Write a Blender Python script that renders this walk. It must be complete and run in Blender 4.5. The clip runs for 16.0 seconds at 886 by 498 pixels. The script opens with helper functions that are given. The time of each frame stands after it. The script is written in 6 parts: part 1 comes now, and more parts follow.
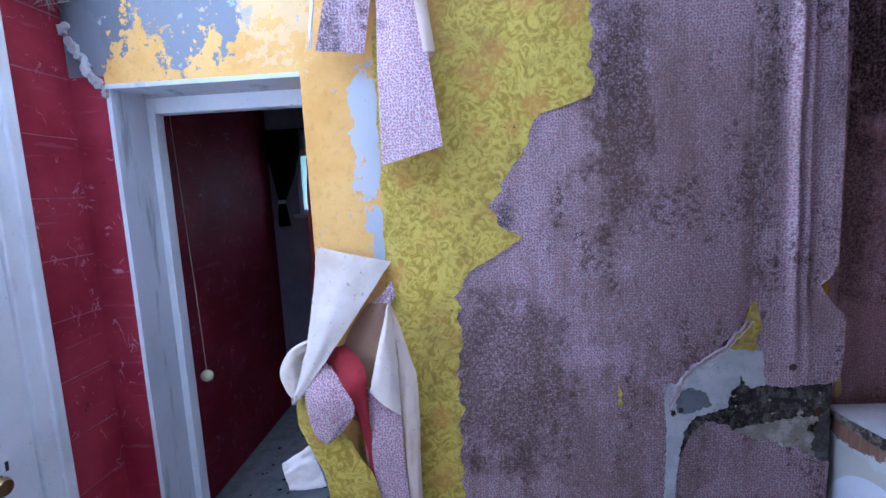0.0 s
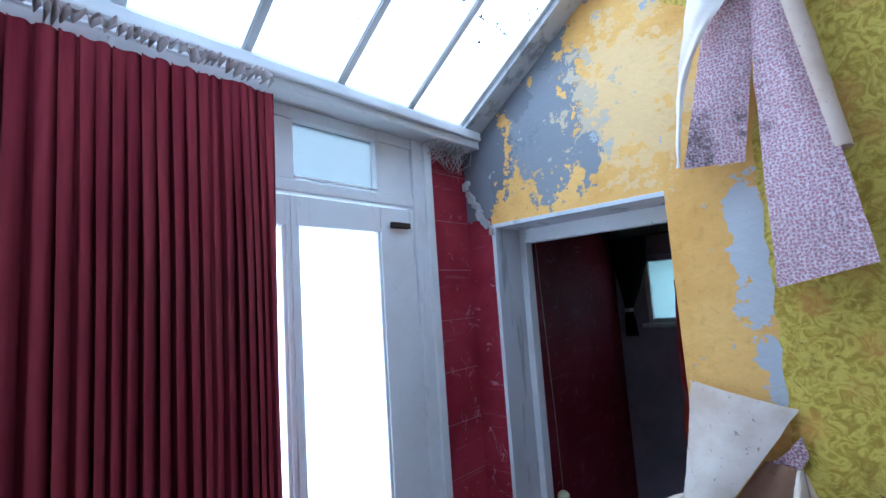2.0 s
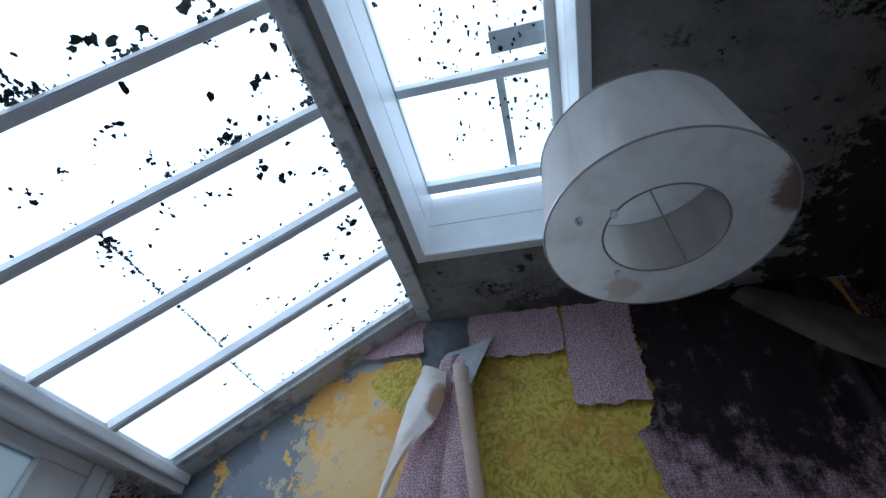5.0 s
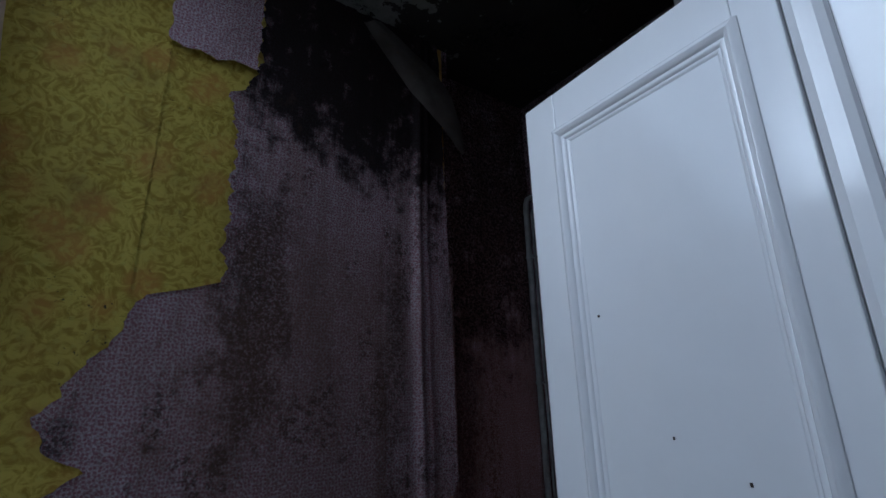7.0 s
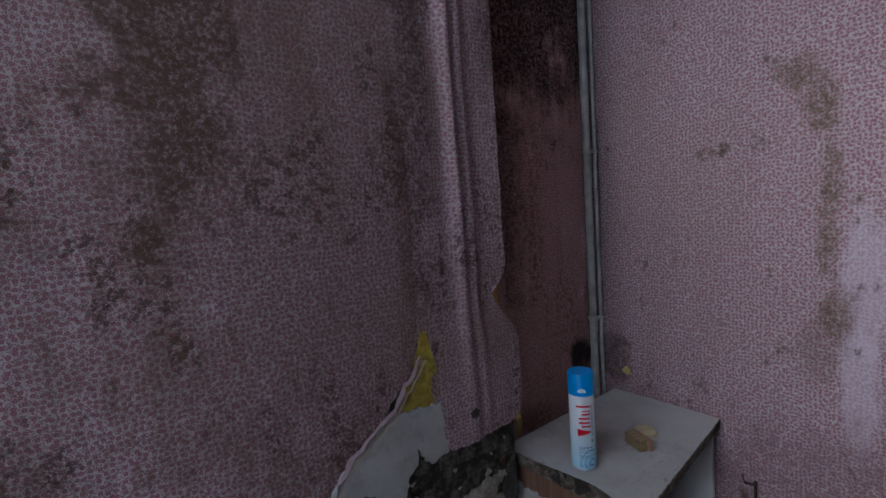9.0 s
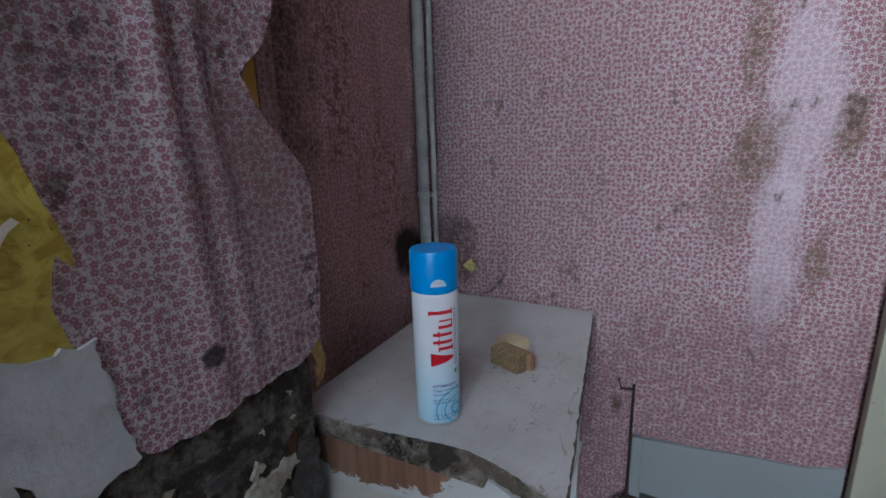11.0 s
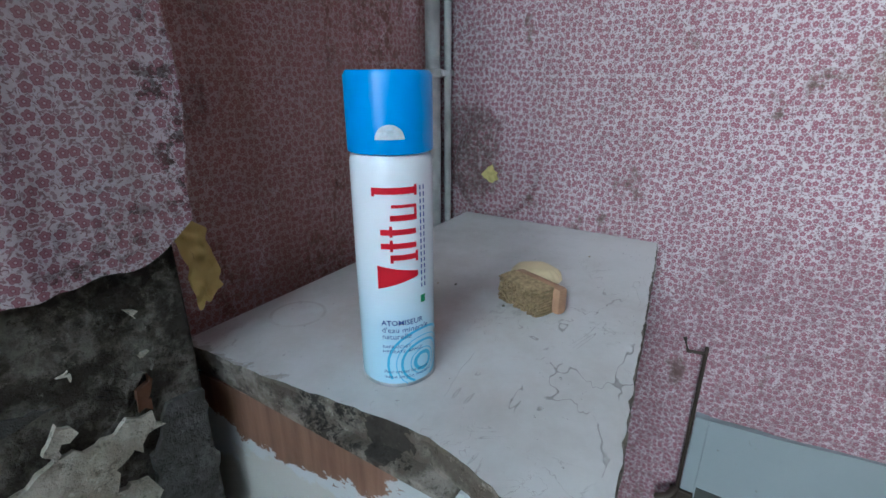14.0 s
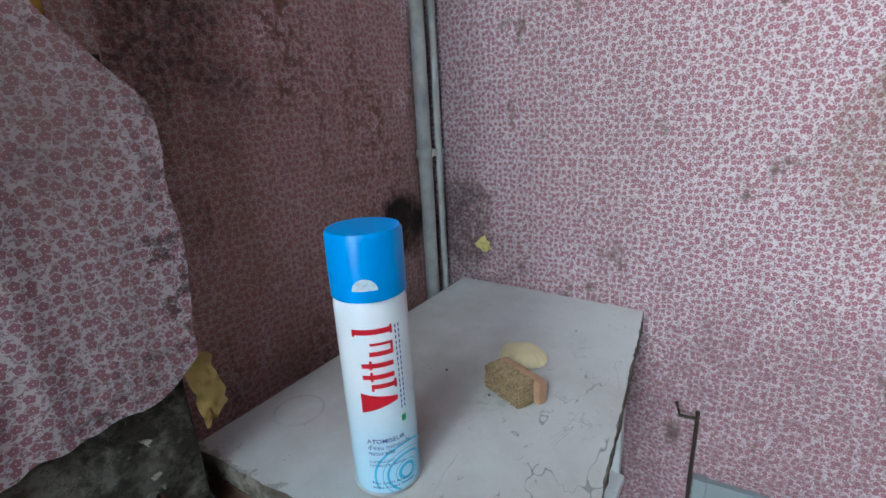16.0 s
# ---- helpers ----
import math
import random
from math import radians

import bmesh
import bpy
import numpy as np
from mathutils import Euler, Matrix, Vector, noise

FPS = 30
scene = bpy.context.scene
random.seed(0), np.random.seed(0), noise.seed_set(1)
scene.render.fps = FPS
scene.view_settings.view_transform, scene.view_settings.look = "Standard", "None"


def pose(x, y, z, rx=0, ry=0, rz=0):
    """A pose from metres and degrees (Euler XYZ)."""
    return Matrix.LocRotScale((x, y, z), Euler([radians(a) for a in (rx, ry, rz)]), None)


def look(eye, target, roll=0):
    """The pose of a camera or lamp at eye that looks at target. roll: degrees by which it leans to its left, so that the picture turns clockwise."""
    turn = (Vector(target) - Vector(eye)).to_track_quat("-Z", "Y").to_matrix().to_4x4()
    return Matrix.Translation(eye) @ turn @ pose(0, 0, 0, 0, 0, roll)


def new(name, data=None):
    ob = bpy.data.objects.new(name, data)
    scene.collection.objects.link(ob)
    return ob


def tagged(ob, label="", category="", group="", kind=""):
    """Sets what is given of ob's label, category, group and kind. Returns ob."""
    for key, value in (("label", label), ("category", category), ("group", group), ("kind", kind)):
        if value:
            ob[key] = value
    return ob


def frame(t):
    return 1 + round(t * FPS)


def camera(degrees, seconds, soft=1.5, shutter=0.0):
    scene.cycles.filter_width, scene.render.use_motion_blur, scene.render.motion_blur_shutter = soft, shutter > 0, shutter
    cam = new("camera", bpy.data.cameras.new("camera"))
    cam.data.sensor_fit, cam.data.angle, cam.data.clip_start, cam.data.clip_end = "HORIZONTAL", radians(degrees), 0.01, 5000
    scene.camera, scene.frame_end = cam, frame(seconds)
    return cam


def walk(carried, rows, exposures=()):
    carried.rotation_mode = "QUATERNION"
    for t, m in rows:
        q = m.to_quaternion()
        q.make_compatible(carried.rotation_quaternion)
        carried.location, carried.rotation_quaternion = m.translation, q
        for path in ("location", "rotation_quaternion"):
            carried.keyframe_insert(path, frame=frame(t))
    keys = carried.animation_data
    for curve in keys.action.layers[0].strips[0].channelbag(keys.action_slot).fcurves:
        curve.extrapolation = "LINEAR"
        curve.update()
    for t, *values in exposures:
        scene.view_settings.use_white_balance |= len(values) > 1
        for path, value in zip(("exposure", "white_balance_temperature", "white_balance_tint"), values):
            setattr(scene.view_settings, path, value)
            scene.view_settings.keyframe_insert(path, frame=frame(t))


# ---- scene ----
cam = camera(87.0, 16.0)
PATH = [
    (0, (0.957, -1.505, 1.545), (0.825, 0.470, 1.285), -2.8),
    (0.5, (0.882, -1.507, 1.567), (0.440, 0.436, 1.402), -2.2),
    (1, (0.866, -1.502, 1.578), (-0.044, 0.278, 1.519), -3.6),
    (1.5, (0.863, -1.495, 1.582), (-0.277, 0.149, 1.572), -4.1),
    (2, (0.857, -1.486, 1.645), (-0.474, -0.010, 1.865), -3.9),
    (2.5, (0.855, -1.491, 1.680), (-0.586, -0.175, 2.119), -4.0),
    (3, (0.855, -1.500, 1.741), (-0.588, -0.357, 2.522), -3.1),
    (3.2, (0.865, -1.508, 1.758), (-0.551, -0.419, 2.658), -2.5),
    (5.3, (1.099, -1.494, 1.764), (0.921, -0.116, 3.203), 4.3),
    (5.5, (1.102, -1.483, 1.769), (1.060, -0.122, 3.234), 5.1),
    (6, (1.106, -1.442, 1.751), (1.451, -0.083, 3.178), 2.2),
    (6.3, (1.113, -1.397, 1.697), (1.700, 0.054, 2.942), 1.3),
    (6.5, (1.106, -1.371, 1.653), (1.894, 0.181, 2.638), 1.1),
    (6.6, (1.113, -1.349, 1.611), (1.982, 0.189, 2.548), 0.9),
    (7, (1.121, -1.310, 1.524), (2.228, 0.254, 2.097), -1.4),
    (7.5, (1.167, -1.239, 1.480), (2.252, 0.427, 1.688), -4.1),
    (8, (1.191, -1.140, 1.446), (2.234, 0.566, 1.477), -4.7),
    (8.5, (1.252, -0.941, 1.403), (2.338, 0.737, 1.328), -5.1),
    (9, (1.296, -0.794, 1.392), (2.512, 0.784, 1.215), -3.9),
    (9.5, (1.318, -0.680, 1.348), (2.812, 0.622, 1.077), -6.0),
    (10, (1.392, -0.602, 1.306), (3.079, 0.405, 0.932), -5.0),
    (10.2, (1.463, -0.551, 1.272), (3.183, 0.381, 0.853), -4.9),
    (12.3, (1.828, -0.350, 0.974), (3.504, 0.606, 0.445), 1.4),
    (12.5, (1.830, -0.346, 0.969), (3.498, 0.614, 0.427), 1.0),
    (13, (1.846, -0.325, 0.978), (3.501, 0.632, 0.391), 0.8),
    (13.5, (1.869, -0.328, 0.991), (3.501, 0.628, 0.344), 0.6),
    (14, (1.924, -0.350, 0.985), (3.496, 0.681, 0.303), -0.2),
    (14.5, (1.945, -0.361, 0.987), (3.463, 0.762, 0.327), -1.0),
    (15, (1.944, -0.370, 0.994), (3.445, 0.798, 0.378), -1.6),
    (15.5, (1.928, -0.391, 1.037), (3.429, 0.785, 0.433), -2.1),
    (16, (1.934, -0.386, 1.077), (3.494, 0.715, 0.481), -3.1),
]
EXPOSURES = [
    (0, 2.3, 4600, 20), (1, 2.0, 4700, 15), (2, 1.7, 4750, 9), (3.2, 1.5, 4750, 9), (5.3, 0.15, 5100, 7), (6.2, -0.4, 5100, 8),
    (7, -0.45, 5050, 8), (7.6, -0.15, 5100, 9), (8.5, 0.45, 5500, 12), (9.2, 1.12, 5550, 13), (10.2, 1.45, 5600, 12),
    (12.3, 2.1, 5400, 3), (14, 2.5, 5350, 1), (16, 2.65, 5500, 0),
]
walk(cam, [(t, look(eye, target, roll)) for t, eye, target, roll in PATH], EXPOSURES)

# ---- light ----
world = bpy.data.worlds.new("sky")
world.use_nodes = True
scene.world = world
wn = world.node_tree
sky = wn.nodes.new("ShaderNodeTexSky")
sky.sky_type, sky.sun_disc = "NISHITA", False
sky.sun_elevation, sky.sun_rotation, sky.air_density, sky.dust_density = radians(22), radians(-90), 1.0, 0.6
wn.nodes["Background"].inputs["Strength"].default_value = 0.15
veil = wn.nodes.new("ShaderNodeMix")
veil.data_type = "RGBA"
veil.inputs[0].default_value = 0.65
veil.inputs[7].default_value = (15.0, 15.4, 16.0, 1)
wn.links.new(sky.outputs[0], veil.inputs[6])
wn.links.new(veil.outputs[2], wn.nodes["Background"].inputs["Color"])
sun = new("sun", bpy.data.lights.new("sun", "SUN"))
sun.data.energy, sun.data.angle, sun.data.color = 1.7, radians(30), (1.0, 0.98, 0.96)
sun.matrix_world = look((-4.0, 0.35, 1.6), (0, 0, 0))


# ---- materials ----
class Mat:
    """A small builder for procedural materials; coordinates are in metres."""

    def __init__(self, name, rough=0.8, spec=0.3, metal=0.0):
        self.m = bpy.data.materials.new(name)
        self.m.use_nodes = True
        self.t = self.m.node_tree
        self.b = self.t.nodes["Principled BSDF"]
        self.b.inputs["Roughness"].default_value = rough
        self.b.inputs["Specular IOR Level"].default_value = spec
        self.b.inputs["Metallic"].default_value = metal
        self.co = self.t.nodes.new("ShaderNodeTexCoord").outputs["Object"]

    def link(self, a, b):
        self.t.links.new(a, b)

    def feed(self, socket, v):
        if isinstance(v, (int, float)):
            socket.default_value = v
        elif isinstance(v, tuple):
            socket.default_value = (*v, 1.0)[: len(socket.default_value)]
        else:
            self.link(v, socket)

    def stretch(self, sx, sy, sz, dx=0.0, dy=0.0, dz=0.0):
        n = self.t.nodes.new("ShaderNodeMapping")
        n.inputs["Scale"].default_value = (sx, sy, sz)
        n.inputs["Location"].default_value = (dx, dy, dz)
        self.link(self.co, n.inputs["Vector"])
        return n.outputs[0]

    def noise(self, scale, detail=4.0, rough=0.55, co=None, warp=0.0):
        n = self.t.nodes.new("ShaderNodeTexNoise")
        n.inputs["Scale"].default_value, n.inputs["Detail"].default_value = scale, detail
        n.inputs["Roughness"].default_value, n.inputs["Distortion"].default_value = rough, warp
        self.link(co or self.co, n.inputs["Vector"])
        return n.outputs["Fac"]

    def cells(self, scale, feature="F1", co=None, rnd=1.0):
        n = self.t.nodes.new("ShaderNodeTexVoronoi")
        n.feature = feature
        n.inputs["Scale"].default_value, n.inputs["Randomness"].default_value = scale, rnd
        self.link(co or self.co, n.inputs["Vector"])
        return n.outputs["Distance"]

    def ramp(self, v, a, b, lo=0.0, hi=1.0):
        n = self.t.nodes.new("ShaderNodeMapRange")
        n.interpolation_type = "SMOOTHSTEP"
        self.link(v, n.inputs["Value"])
        for k, x in zip(("From Min", "From Max", "To Min", "To Max"), (a, b, lo, hi)):
            n.inputs[k].default_value = x
        return n.outputs["Result"]

    def math(self, op, a, b=0.0):
        n = self.t.nodes.new("ShaderNodeMath")
        n.operation = op
        self.feed(n.inputs[0], a)
        self.feed(n.inputs[1], b)
        return n.outputs[0]

    def mix(self, f, a, b, kind="MIX"):
        n = self.t.nodes.new("ShaderNodeMix")
        n.data_type, n.blend_type = "RGBA", kind
        self.feed(n.inputs[0], f)
        self.feed(n.inputs[6], a)
        self.feed(n.inputs[7], b)
        return n.outputs[2]

    def near(self, x, y, z, r0, r1, sx=1.0, sy=1.0, sz=1.0):
        """1 within r0 of a place, falling to 0 at r1 (for stains and painted shade with a place of their own)."""
        n = self.t.nodes.new("ShaderNodeVectorMath")
        n.operation = "LENGTH"
        self.link(self.stretch(sx, sy, sz, -x * sx, -y * sy, -z * sz), n.inputs[0])
        return self.ramp(n.outputs["Value"], r0, r1, 1.0, 0.0)

    def bump(self, h, strength=0.3, dist=0.002):
        n = self.t.nodes.new("ShaderNodeBump")
        n.inputs["Strength"].default_value, n.inputs["Distance"].default_value = strength, dist
        self.link(h, n.inputs["Height"])
        self.link(n.outputs[0], self.b.inputs["Normal"])
        return self

    def color(self, v):
        self.feed(self.b.inputs["Base Color"], v)
        return self

    def rough(self, v):
        self.feed(self.b.inputs["Roughness"], v)
        return self


def white_paint(name, base, dirt, rough=0.35, amount=0.62):
    k = Mat(name, rough, 0.45)
    big = k.noise(2.3, 5, 0.6)
    drip = k.noise(1.0, 6, 0.65, k.stretch(14, 14, 2.2))
    fine = k.noise(160, 3)
    c = k.mix(k.ramp(big, 0.42, 0.8, 0, 0.5), base, dirt)
    c = k.mix(k.ramp(drip, amount, amount + 0.14, 0, 0.55), c, tuple(v * 0.45 for v in dirt))
    c = k.mix(k.ramp(k.noise(70, 4, 0.7), 0.66, 0.72, 0, 0.5), c, (0.12, 0.11, 0.09))
    k.color(c).rough(k.ramp(fine, 0.2, 0.8, rough - 0.06, rough + 0.12))
    return k.bump(k.math("ADD", fine, k.math("MULTIPLY", k.noise(1, 3, 0.5, k.stretch(220, 220, 12)), 0.7)), 0.14, 0.0015).m


def floral(name, mould=0.5, damp=(), pale=1.0, axis=(1, 0)):
    """Small-flowered lilac wallpaper, mouldy; damp: places with stains or painted shade of their own."""
    k = Mat(name, 0.85, 0.15)
    # flat paper coordinates: along the wall and up
    sep, flat = k.t.nodes.new("ShaderNodeSeparateXYZ"), k.t.nodes.new("ShaderNodeCombineXYZ")
    k.link(k.co, sep.inputs[0])
    k.link(k.math("ADD", k.math("MULTIPLY", sep.outputs[0], axis[0]), k.math("MULTIPLY", sep.outputs[1], axis[1])), flat.inputs[0])
    k.link(sep.outputs[2], flat.inputs[1])

    def cells2(scale, feature, rnd):
        n = k.t.nodes.new("ShaderNodeTexVoronoi")
        n.voronoi_dimensions, n.feature = "2D", feature
        n.inputs["Scale"].default_value, n.inputs["Randomness"].default_value = scale, rnd
        k.link(flat.outputs[0], n.inputs["Vector"])
        return n

    def blossom(scale, rnd, petals):
        """Distance from the nearest flower's middle, in cells, shaped into petals."""
        n = cells2(scale, "F1", rnd)
        off, s = k.t.nodes.new("ShaderNodeVectorMath"), k.t.nodes.new("ShaderNodeSeparateXYZ")
        off.operation = "SUBTRACT"
        k.link(flat.outputs[0], off.inputs[0])
        k.link(n.outputs["Position"], off.inputs[1])
        k.link(off.outputs[0], s.inputs[0])
        turn = k.math("MULTIPLY", k.math("ARCTAN2", s.outputs[0], s.outputs[1]), petals / 2)
        return k.math("MULTIPLY", n.outputs["Distance"], k.math("SUBTRACT", 1.34, k.math("MULTIPLY", k.math("ABSOLUTE", k.math("COSINE", turn)), 0.34)))
    flower, bud = blossom(108, 0.6, 5.0), blossom(165, 1.0, 5.0)
    # curling sprigs between the blossoms, broken into short lengths
    curl = k.ramp(k.math("ABSOLUTE", k.math("SUBTRACT", k.noise(200, 1.0, 0.5, flat.outputs[0], 0.9), 0.5)), 0.03, 0.075, 1, 0)
    sprig = k.math("MULTIPLY", curl, k.ramp(k.noise(260, 1.0, 0.5, flat.outputs[0]), 0.42, 0.52))
    tuft = k.ramp(cells2(270, "F1", 1.0).outputs["Distance"], 0.26, 0.36, 1, 0)
    ground, petal = (0.72 * pale, 0.615 * pale, 0.635 * pale), (0.40 * pale, 0.18 * pale, 0.225 * pale)
    rim, leaf = (0.29 * pale, 0.09 * pale, 0.13 * pale), (0.245 * pale, 0.115 * pale, 0.14 * pale)
    c = k.mix(k.math("MULTIPLY", tuft, k.math("MULTIPLY", k.ramp(k.noise(75, 2, 0.5, flat.outputs[0]), 0.42, 0.52), 0.65)), ground, leaf)
    c = k.mix(k.math("MULTIPLY", sprig, 0.85), c, leaf)
    c = k.mix(k.ramp(bud, 0.20, 0.25, 0.8, 0), c, petal)
    c = k.mix(k.ramp(flower, 0.43, 0.47, 0.7, 0), c, ground)
    c = k.mix(k.ramp(flower, 0.35, 0.39, 0.9, 0), c, rim)
    c = k.mix(k.ramp(flower, 0.28, 0.33, 0.9, 0), c, petal)
    c = k.mix(k.ramp(flower, 0.13, 0.17, 0.7, 0), c, rim)
    c = k.mix(k.ramp(flower, 0.06, 0.09, 0.8, 0), c, ground)
    wash = k.noise(1.6, 5, 0.6)
    streak = k.noise(1.0, 6, 0.62, k.stretch(9, 9, 1.3))
    c = k.mix(k.ramp(wash, 0.35, 0.75, 0, 0.22 + 0.28 * mould), c, (0.25, 0.155, 0.115))
    c = k.mix(k.ramp(streak, 0.44, 0.70, 0, 0.7 * mould), c, (0.12, 0.075, 0.05))
    spots = k.math("MULTIPLY", k.ramp(k.noise(62, 6, 0.8), 0.49, 0.56), k.ramp(k.noise(1.0, 5, 0.65, k.stretch(6.5, 6.5, 2.6, 3.1)), 0.50, 0.62))
    c = k.mix(k.math("MULTIPLY", spots, min(0.95, 1.3 * mould)), c, (0.036, 0.023, 0.014))
    edge = k.math("ADD", k.math("MULTIPLY", k.noise(9, 6, 0.7), 0.7), k.math("MULTIPLY", k.noise(1.0, 5, 0.6, k.stretch(30, 30, 5)), 0.3))
    speck = k.noise(95, 5, 0.8)
    for (x, y, z, r0, r1, sx, sy, sz), tint, f, specks in damp:
        m = k.near(x, y, z, r0, r1, sx, sy, sz)
        m = k.ramp(k.math("ADD", m, k.math("MULTIPLY", k.math("SUBTRACT", edge, 0.5), 3.2)), 0.25, 0.85, 0, f)
        if specks:
            m = k.math("MULTIPLY", m, k.ramp(speck, 0.50 - 0.2 * specks, 0.62 - 0.1 * specks, 0.3, 1.0))
        c = k.mix(m, c, tint)
    k.color(c)
    return k.bump(k.math("ADD", k.noise(420, 3, 0.7), k.math("MULTIPLY", k.noise(14, 4), 3.0)), 0.45, 0.0016).m


def yellow_floral(name):
    k = Mat(name, 0.7, 0.25)
    w = k.noise(26, 4, 0.6, None, 2.2)
    v = k.cells(38, "F1", None, 1.0)
    blot = k.ramp(k.cells(8.5, "F1"), 0.18, 0.5, 1, 0)
    c = k.mix(k.ramp(w, 0.36, 0.6), (0.38, 0.265, 0.028), (0.62, 0.49, 0.085))
    c = k.mix(k.math("MULTIPLY", blot, k.ramp(w, 0.3, 0.65, 0.85, 0.4)), c, (0.55, 0.28, 0.06))
    c = k.mix(k.ramp(v, 0.12, 0.3, 0.4, 0), c, (0.60, 0.52, 0.11))
    c = k.mix(k.ramp(k.noise(2.6, 6, 0.7), 0.46, 0.74, 0, 0.65), c, (0.20, 0.115, 0.035))
    c = k.mix(k.math("MULTIPLY", k.ramp(k.noise(95, 4, 0.7), 0.62, 0.68), k.ramp(k.noise(5, 3), 0.5, 0.62)), c, (0.03, 0.025, 0.02))
    k.color(c)
    return k.bump(k.math("ADD", w, k.math("MULTIPLY", v, 0.6)), 0.6, 0.004).m


def plaster(name, light, dark, mould, patch=(), black=0.0, blotch=3.2):
    k = Mat(name, 0.92, 0.12)
    n = k.noise(blotch, 6, 0.65)
    c = k.mix(k.ramp(n, 0.35, 0.68) if blotch < 10 else k.ramp(n, 0.37, 0.56), light, dark)
    c = k.mix(k.ramp(k.noise(38, 5, 0.6), 0.5, 0.75, 0, 0.35), c, tuple(v * 0.6 for v in dark))
    if blotch > 10:
        c = k.mix(k.ramp(k.noise(130, 6, 0.8), 0.54, 0.62, 0, 0.55), c, tuple(0.25 * v for v in dark))
        c = k.mix(k.ramp(k.noise(105, 6, 0.75, k.stretch(1, 1, 1, 3.7, 0, 1.9)), 0.60, 0.66, 0, 0.5), c, tuple(1.35 * v for v in light))
    edge = k.math("ADD", k.math("MULTIPLY", k.noise(10, 8, 0.7), 0.65), k.math("MULTIPLY", k.noise(27, 4, 0.6), 0.35))
    for (x, y, z, r0, r1, sx, sy, sz), tint, f in patch:
        m = k.near(x, y, z, r0, r1, sx, sy, sz)
        c = k.mix(k.ramp(k.math("ADD", m, k.math("MULTIPLY", k.math("SUBTRACT", edge, 0.5), 4.6)), 0.48, 0.51, 0, f), c, tint)
    m = k.math("MULTIPLY", k.ramp(k.noise(60, 6, 0.78), 0.46, 0.58), k.ramp(k.noise(3.1, 4, 0.6, k.stretch(1, 1.6, 1, 7)), 0.55 - black, 0.68 - black))
    c = k.mix(k.math("MULTIPLY", m, mould), c, (0.012, 0.012, 0.011))
    k.color(c)
    return k.bump(k.math("ADD", k.noise(45, 6, 0.7), k.math("MULTIPLY", n, 2.0)), 0.5 if blotch < 10 else 0.9, 0.005).m


def cloth_red():
    k = Mat("curtain_velvet", 0.9, 0.1)
    k.b.inputs["Sheen Weight"].default_value = 0.0
    n = k.noise(1.0, 5, 0.6, k.stretch(20, 20, 1.2))
    c = k.mix(k.ramp(n, 0.3, 0.75), (0.165, 0.017, 0.029), (0.27, 0.042, 0.055))
    c = k.mix(k.ramp(k.noise(2.4, 4), 0.5, 0.8, 0, 0.4), c, (0.20, 0.045, 0.05))
    k.color(c)
    return k.bump(k.noise(600, 2), 0.3, 0.0008).m


def red_paint():
    k = Mat("red_wall_paint", 0.6, 0.25)
    n = k.noise(4, 5, 0.6)
    c = k.mix(k.ramp(n, 0.35, 0.7), (0.21, 0.012, 0.026), (0.30, 0.03, 0.05))
    joint = k.ramp(k.noise(1, 4, 0.6, k.stretch(3, 3, 42)), 0.62, 0.66, 0, 1)
    scr = k.math("MULTIPLY", k.ramp(k.math("ABSOLUTE", k.math("SUBTRACT", k.noise(7, 3, 0.6, k.stretch(1, 1.4, 0.9), 0.7), 0.5)), 0.003, 0.010, 1, 0), k.ramp(k.noise(9, 5, 0.7), 0.5, 0.6))
    c = k.mix(k.math("MULTIPLY", scr, 0.6), c, (0.55, 0.36, 0.40))
    c = k.mix(k.math("MULTIPLY", joint, 0.12), c, (0.5, 0.3, 0.33))
    c = k.mix(k.ramp(k.noise(28, 5, 0.75), 0.67, 0.7, 0, 0.8), c, (0.03, 0.015, 0.02))
    k.color(c)
    return k.bump(k.math("ADD", n, scr), 0.3, 0.003).m


def paper_back(name, a, b):
    k = Mat(name, 0.85, 0.15)
    c = k.mix(k.ramp(k.noise(5, 5, 0.6), 0.4, 0.75), a, b)
    c = k.mix(k.ramp(k.noise(55, 5, 0.75), 0.62, 0.68, 0, 0.7), c, (0.16, 0.10, 0.05))
    k.color(c)
    return k.bump(k.noise(90, 4), 0.3, 0.001).m


def stained_paper():
    k = Mat("stained_white_paper_back", 0.85, 0.15)
    c = k.mix(k.ramp(k.noise(6, 5, 0.6), 0.4, 0.75), (0.74, 0.69, 0.63), (0.60, 0.51, 0.42))
    m = k.near(0.70, -0.10, 2.47, 0.01, 0.10, 1.2, 0.3, 0.8)
    c = k.mix(k.ramp(k.math("ADD", m, k.math("MULTIPLY", k.math("SUBTRACT", k.noise(14, 6, 0.7), 0.5), 1.2)), 0.35, 0.8, 0, 0.85), c, (0.24, 0.115, 0.045))
    c = k.mix(k.ramp(k.noise(60, 5, 0.75), 0.63, 0.68, 0, 0.6), c, (0.2, 0.12, 0.06))
    k.color(c)
    return k.bump(k.noise(60, 4), 0.3, 0.001).m


def plain(name, c, rough=0.5, spec=0.4, metal=0.0, vary=0.25, scale=30.0):
    k = Mat(name, rough, spec, metal)
    k.color(k.mix(k.ramp(k.noise(scale, 4, 0.6), 0.3, 0.75), c, tuple(v * (1 - vary) for v in c)))
    return k.bump(k.noise(scale * 6, 3), 0.12, 0.001).m


